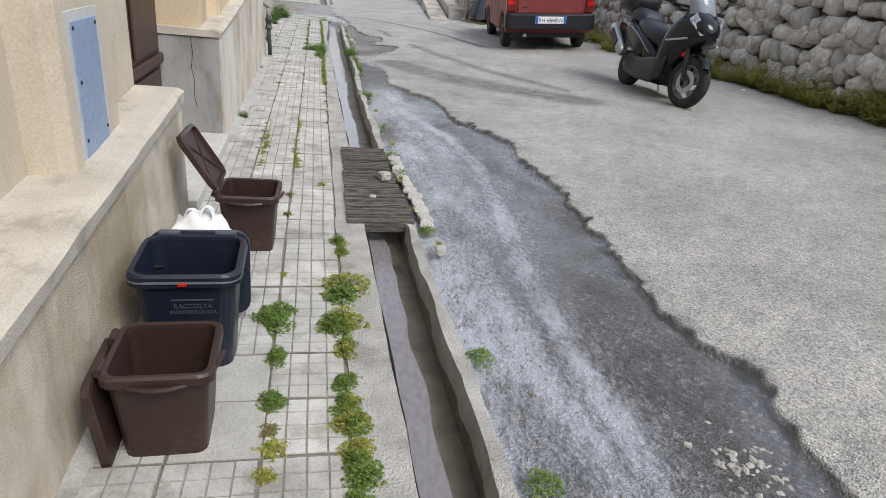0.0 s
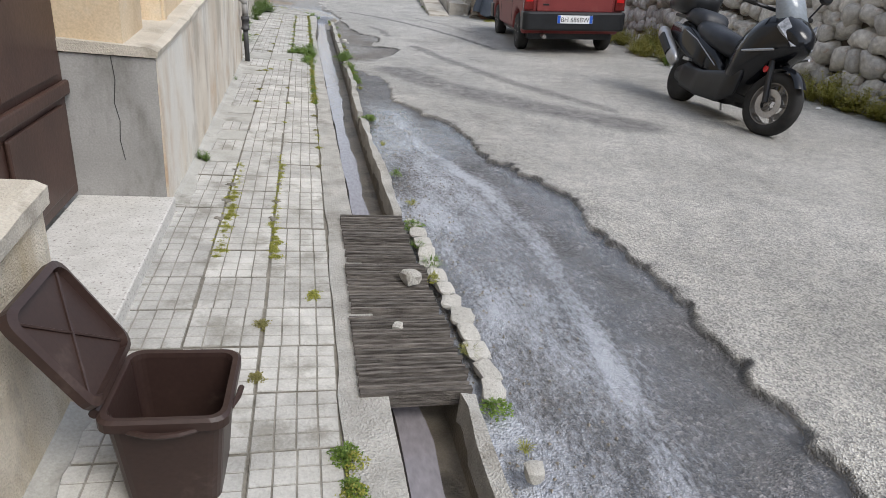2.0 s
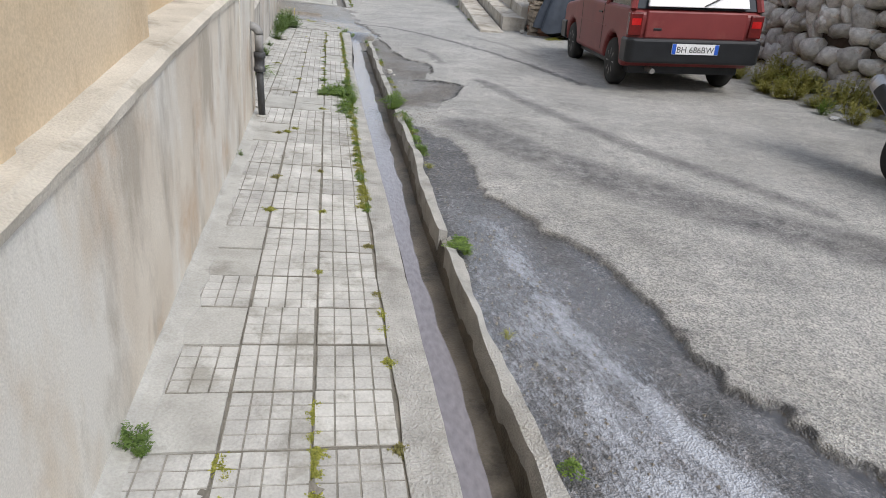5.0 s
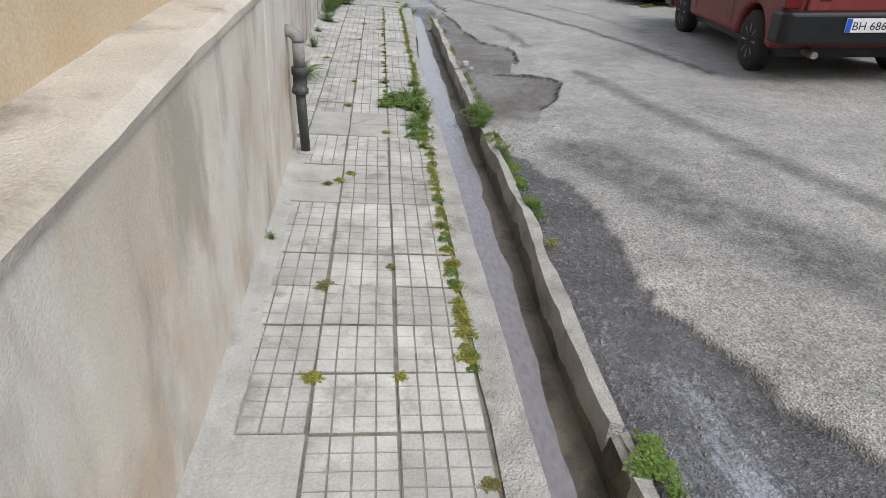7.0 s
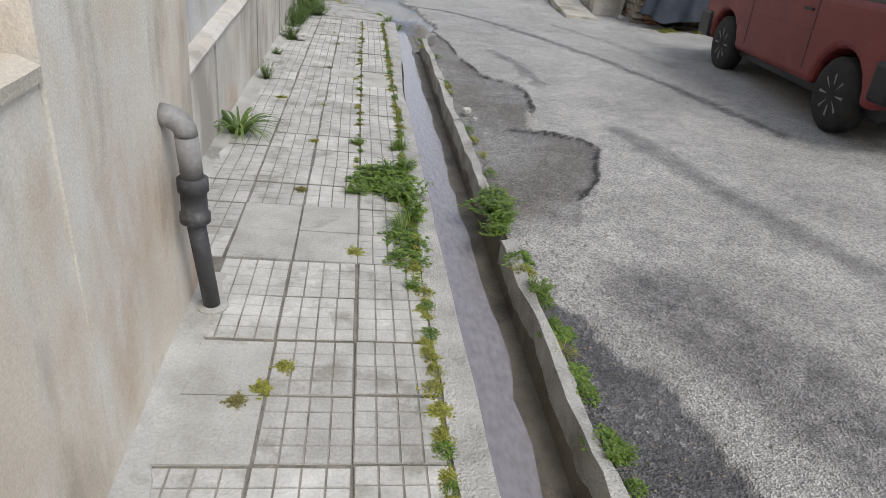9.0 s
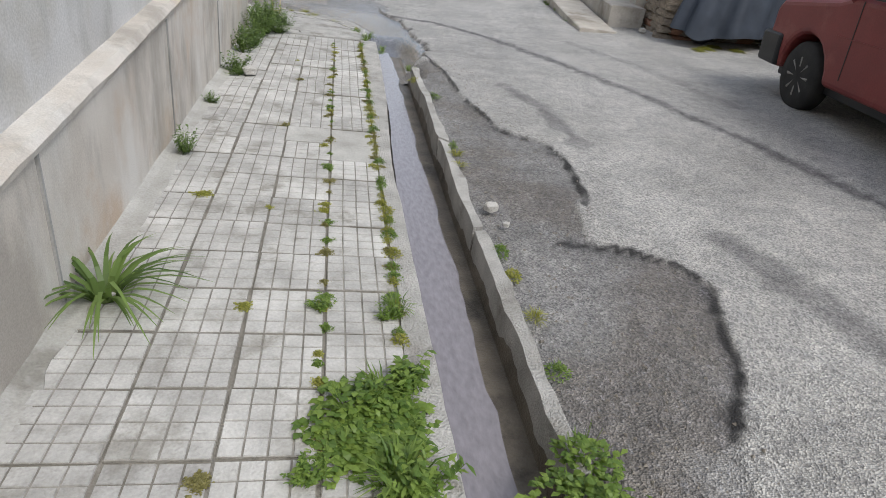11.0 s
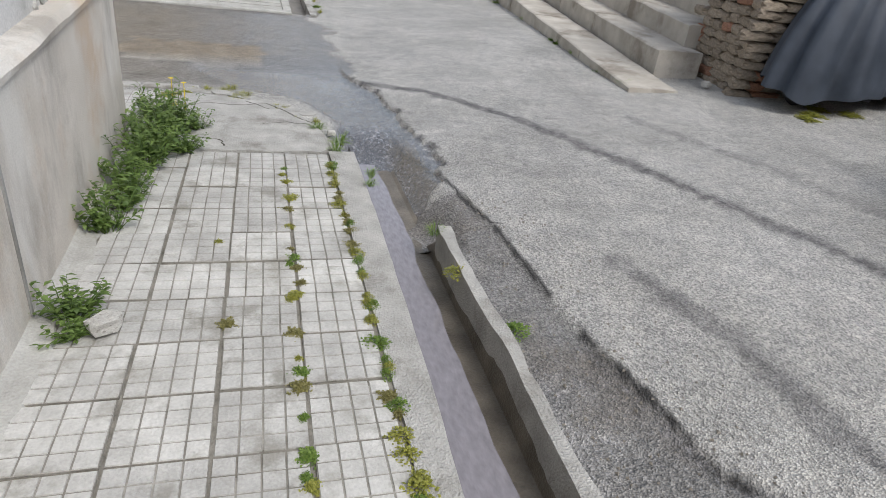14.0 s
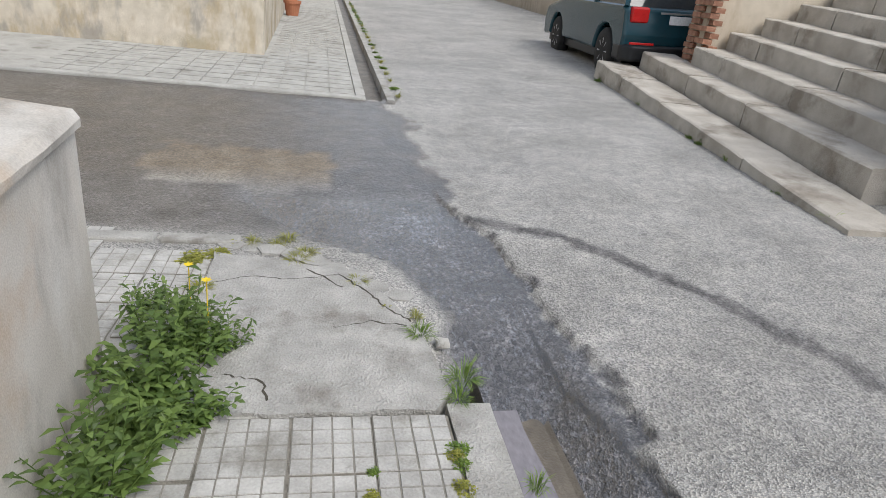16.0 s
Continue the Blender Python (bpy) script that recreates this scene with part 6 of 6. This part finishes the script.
for mt, bm in tiny.values():
    tagged(new("joint_moss", mesh_of("joint_moss", bm, mt)), "tiny weeds and moss grown along the joints", "moss", kind="stuff")

# litter on the verge
for x, y, s, lab in ((5.1, 9.35, 0.09, "white scrap of litter on the verge"), (5.3, 16.0, 0.08, "white scrap of litter beside the covered motorcycle"), (5.75, 16.1, 0.06, "white scrap of litter beside the covered motorcycle"), (5.4, 7.0, 0.05, "white scrap of litter on the verge")):
    bm = rock(int(x * 31), 2, 0.6)
    ob = new("litter", mesh_of("litter", bm, M_WHITE))
    ob.matrix_world = pose(x, y, road_base(x, y) + 0.015, 0, 0, 40) @ Matrix.Diagonal((s * 1.6, s, s * 0.4, 1))
    tagged(ob, lab, "litter")

# ---- pieces of walls and pavements ----
# field stones of the wall
rocks = [mesh_of("field_stone", rock(i, 2, 0.42), M_STONEW, True) for i in range(8)]
srnd, count, extra = random.Random(5), 0, B()
z = 0.16
while z < 1.9:
    hrow = srnd.uniform(0.17, 0.26)
    y = 3.0 + srnd.uniform(0, 0.2)
    while y < 14.1:
        w = srnd.uniform(0.16, 0.40) * (0.8 if srnd.random() < 0.3 else 1)
        hh = hrow * srnd.uniform(0.75, 1.45)
        m = pose(6.10 + srnd.uniform(-0.03, 0.02), y + w / 2, z + road_base(6, y) - 0.1 + 0.05 * math.sin(y * 2.1 + z * 5) + srnd.uniform(-0.05, 0.05), srnd.uniform(-28, 28), srnd.uniform(-12, 12), srnd.uniform(-8, 8)) @ Matrix.Diagonal((0.34, w * 1.1, hh * 1.12, 1))
        if z < 1.35 and count < 300:
            ob = new("field_stone", rocks[srnd.randrange(8)])
            ob.parent, ob.matrix_local = wall_r, m
            count += 1
        else:
            me = rocks[srnd.randrange(8)].copy()
            me.transform(m)
            extra.from_mesh(me)
            bpy.data.meshes.remove(me)
        y += w * 0.98
    z += hrow * 0.92
part("field_stones_upper", extra, M_STONEW, wall_r)
for o in scene.objects:
    if o.name.startswith("field_stones_upper"):
        o["kind"] = "stuff"

# thin stones and bricks of the near pier
M_PIERST = mat("brown_thin_stone", (0.20, 0.16, 0.12), (0.36, 0.30, 0.23), 8, 0.95, 0.6, 60, vary=0.3)
pier_mesh = [mesh_of("pier_stone", rock(60 + i, 2, 0.4), (M_BRICK, M_PIERST)[i % 2]) for i in range(4)]
for row in range(16):
    z = 0.2 + row * 0.085
    for face in (0, 1):
        s = srnd.uniform(-0.05, 0.05)
        while s < (0.9 if face == 0 else 2.4):
            w = srnd.uniform(0.14, 0.28)
            u, v = (1.12, 0.03 + s) if face == 0 else (1.1 + s, 0.05)
            x, y = step_pt(u, v + (w / 2 if face == 0 else 0))
            if count < 620:
                ob = new("pier_stone", pier_mesh[srnd.choice((0, 1, 1, 3, 3, 1))])
                ob.parent = near_pier
                ob.matrix_local = pose(x, y, z + srnd.uniform(-0.01, 0.01), 0, srnd.uniform(-5, 5), -math.degrees(ang) + srnd.uniform(-6, 6)) @ Matrix.Diagonal((0.16 if face == 0 else w * 1.3, w * 1.3 if face == 0 else 0.16, 0.105, 1))
                count += 1
            s += w
# bare bricks at the corner of the far pier
brick_me = mesh_of("brick", box(B(), -0.06, 0.06, -0.12, 0.12, -0.03, 0.03), M_BRICK)
for row in range(22):
    for v in (4.60, 4.85):
        x, y = step_pt(1.03 + srnd.uniform(-0.012, 0.012) + 0.07 * (row % 2) * (v < 4.7), v + 0.05)
        ob = new("brick", brick_me)
        ob.parent = far_wall
        ob.matrix_local = pose(x, y, 0.5 + row * 0.075, srnd.uniform(-2, 2), 0, -math.degrees(ang) + srnd.uniform(-4, 4))


M_GROOVE = mat("dirty_groove", (0.16, 0.15, 0.125), (0.34, 0.322, 0.285), 9, 0.95, 0.4, 120, world_co=True)


# pavement tiles: a slab with a grid of raised pads
def tile_mesh(seed, nx=4, ny=4, w=0.236, d=0.236):
    rnd, bm = random.Random(seed), B()
    box(bm, -w / 2, w / 2, -d / 2, d / 2, -0.03, -0.001)
    slab_faces = len(bm.faces)
    gx, gy, g = w / nx, d / ny, 0.0024
    for i in range(nx):
        for j in range(ny):
            x0, y0 = -w / 2 + i * gx, -d / 2 + j * gy
            x1, y1 = x0 + gx - g, y0 + gy - g
            x0, y0, h = x0 + g, y0 + g, 0.0022 + rnd.uniform(-0.0006, 0.0006)
            lo = [bm.verts.new(p) for p in ((x0, y0, -0.001), (x1, y0, -0.001), (x1, y1, -0.001), (x0, y1, -0.001))]
            e = 0.001
            hi = [bm.verts.new(p) for p in ((x0 + e, y0 + e, h), (x1 - e, y0 + e, h), (x1 - e, y1 - e, h), (x0 + e, y1 - e, h))]
            bm.faces.new(hi)
            for k in range(4):
                bm.faces.new((lo[k], lo[(k + 1) % 4], hi[(k + 1) % 4], hi[k]))
    for k, f in enumerate(bm.faces):
        f.material_index = 1 if k < slab_faces else 0
    me = mesh_of("paving_tile", bm, M_TILE)
    me.materials.append(M_GROOVE)
    return me


TILES = [tile_mesh(i) for i in range(8)]
WORN = [mesh_of("paving_tile", box(B(), -0.118, 0.118, -0.118, 0.118, -0.03, 0.003), M_CONC2)]
trnd, joined, placed = random.Random(9), B(), 0
P = 0.2435
for j in range(-6, 62):
    y = 14.835 - (61 - j) * P
    wide = y > 9.05
    for i in range(6):
        x = tile_edge(y) - 0.122 - i * P
        if x - 0.10 < (-0.80 if wide else -0.60) or y < 0.4 and i > 3:
            continue
        if -0.965 < x < -0.52 and 3.0 < y < 4.5 and x < -0.56:
            continue
        smooth_patch = (9.02 < y < 9.62 and -0.62 < x < -0.1) or (8.15 < y < 8.6 and x < -0.3) or trnd.random() < 0.015 or (x < -0.4 and 5.2 < y < 6.6 and trnd.random() < 0.5) or (0 < x < 0.2 and 11.9 < y < 12.3)
        me = WORN[0] if smooth_patch else TILES[trnd.randrange(8)]
        m = pose(x + trnd.uniform(-0.003, 0.003), y + trnd.uniform(-0.003, 0.003), trnd.uniform(-0.003, 0.003), trnd.uniform(-0.5, 0.5), trnd.uniform(-0.5, 0.5), trnd.choice((0, 90, 180, 270)) + trnd.uniform(-0.6, 0.6) - 0.55)
        if placed < 300 and y > 0.9:
            ob = new("paving_tile", me)
            ob.parent, ob.matrix_local = pavement, m
            placed += 1
        elif y > 0.3 or i < 4:
            cp = me.copy()
            cp.transform(m)
            joined.from_mesh(cp)
            bpy.data.meshes.remove(cp)
if joined.verts:
    rest = tagged(part("paving_tiles_rest", joined, M_TILE, pavement), kind="stuff")
    rest.data.materials.append(M_GROOVE)
# tiles at the corner
for j in range(5):
    for i in range(4):
        x, y = -0.74 - i * P, 15.3 + j * P - 0.03
        if y < 16.15 and not (x > -0.8 and y < 15.5) or x < -1.2:
            ob = new("paving_tile", TILES[trnd.randrange(8)])
            ob.parent = slab
            ob.matrix_local = pose(x, y, 0.002, 0, 0, trnd.uniform(-3, 3))
# cement smeared along the foot of the walls, lapping over the last tiles
def wall_foot(y0, y1, xw, reach, label):
    n = int((y1 - y0) / 0.05)
    ys = [y0 + (y1 - y0) * i / n for i in range(n + 1)]

    def edge(y):
        return xw + reach + 0.5 * reach * noise.noise((y * 1.1, 3.3, 0)) + 0.03 * noise.noise((y * 9, 1.2, 0))

    return structure("cement_edge", strip(B(), ys, lambda y: ((xw - 0.02, -0.02), (edge(y) + 0.012, -0.02), (edge(y), 0.004), (xw + 0.03, 0.009), (xw - 0.02, 0.03))), M_CONC2, label, "cement")


wall_foot(4.5, 9.0, -0.58, 0.075, "dirty cement smeared along the wall foot")
wall_foot(9.0, 14.9, -0.80, 0.07, "dirty cement smeared along the wall foot")
wall_foot(-4.0, 3.0, -0.575, 0.05, "narrow dirty cement edge along the plinth")
# dark cement and dirt packed into the worn corners of tiles before the door
for y0 in (4.35, 4.6, 4.84, 5.09):
    for k in (1, 2):
        cx, cy = tile_edge(y0) - k * P, y0 + trnd.uniform(-0.02, 0.02)
        poly = [(cx + trnd.uniform(0.008, 0.036) * math.cos(t), cy + trnd.uniform(0.008, 0.04) * math.sin(t)) for t in [0.42 * q for q in range(15)]]
        part("dirt_patch", prism(B(), poly, -0.01, 0.0038, "z"), M_JOINT, pavement)
# far pavement tiles, all in one
fp = B()
for j in range(40):
    for i in range(12):
        x, y = 0.06 - i * 0.25, 20.0 + j * 0.25
        if y > 21.75 and x < -0.8:
            continue
        z = far_rise(y) + 0.015
        box(fp, x - 0.12, x + 0.12, y - 0.12, y + 0.12, z - 0.02, z + 0.008)
tagged(part("far_tiles", fp, M_CONC2, far_pav), kind="stuff")
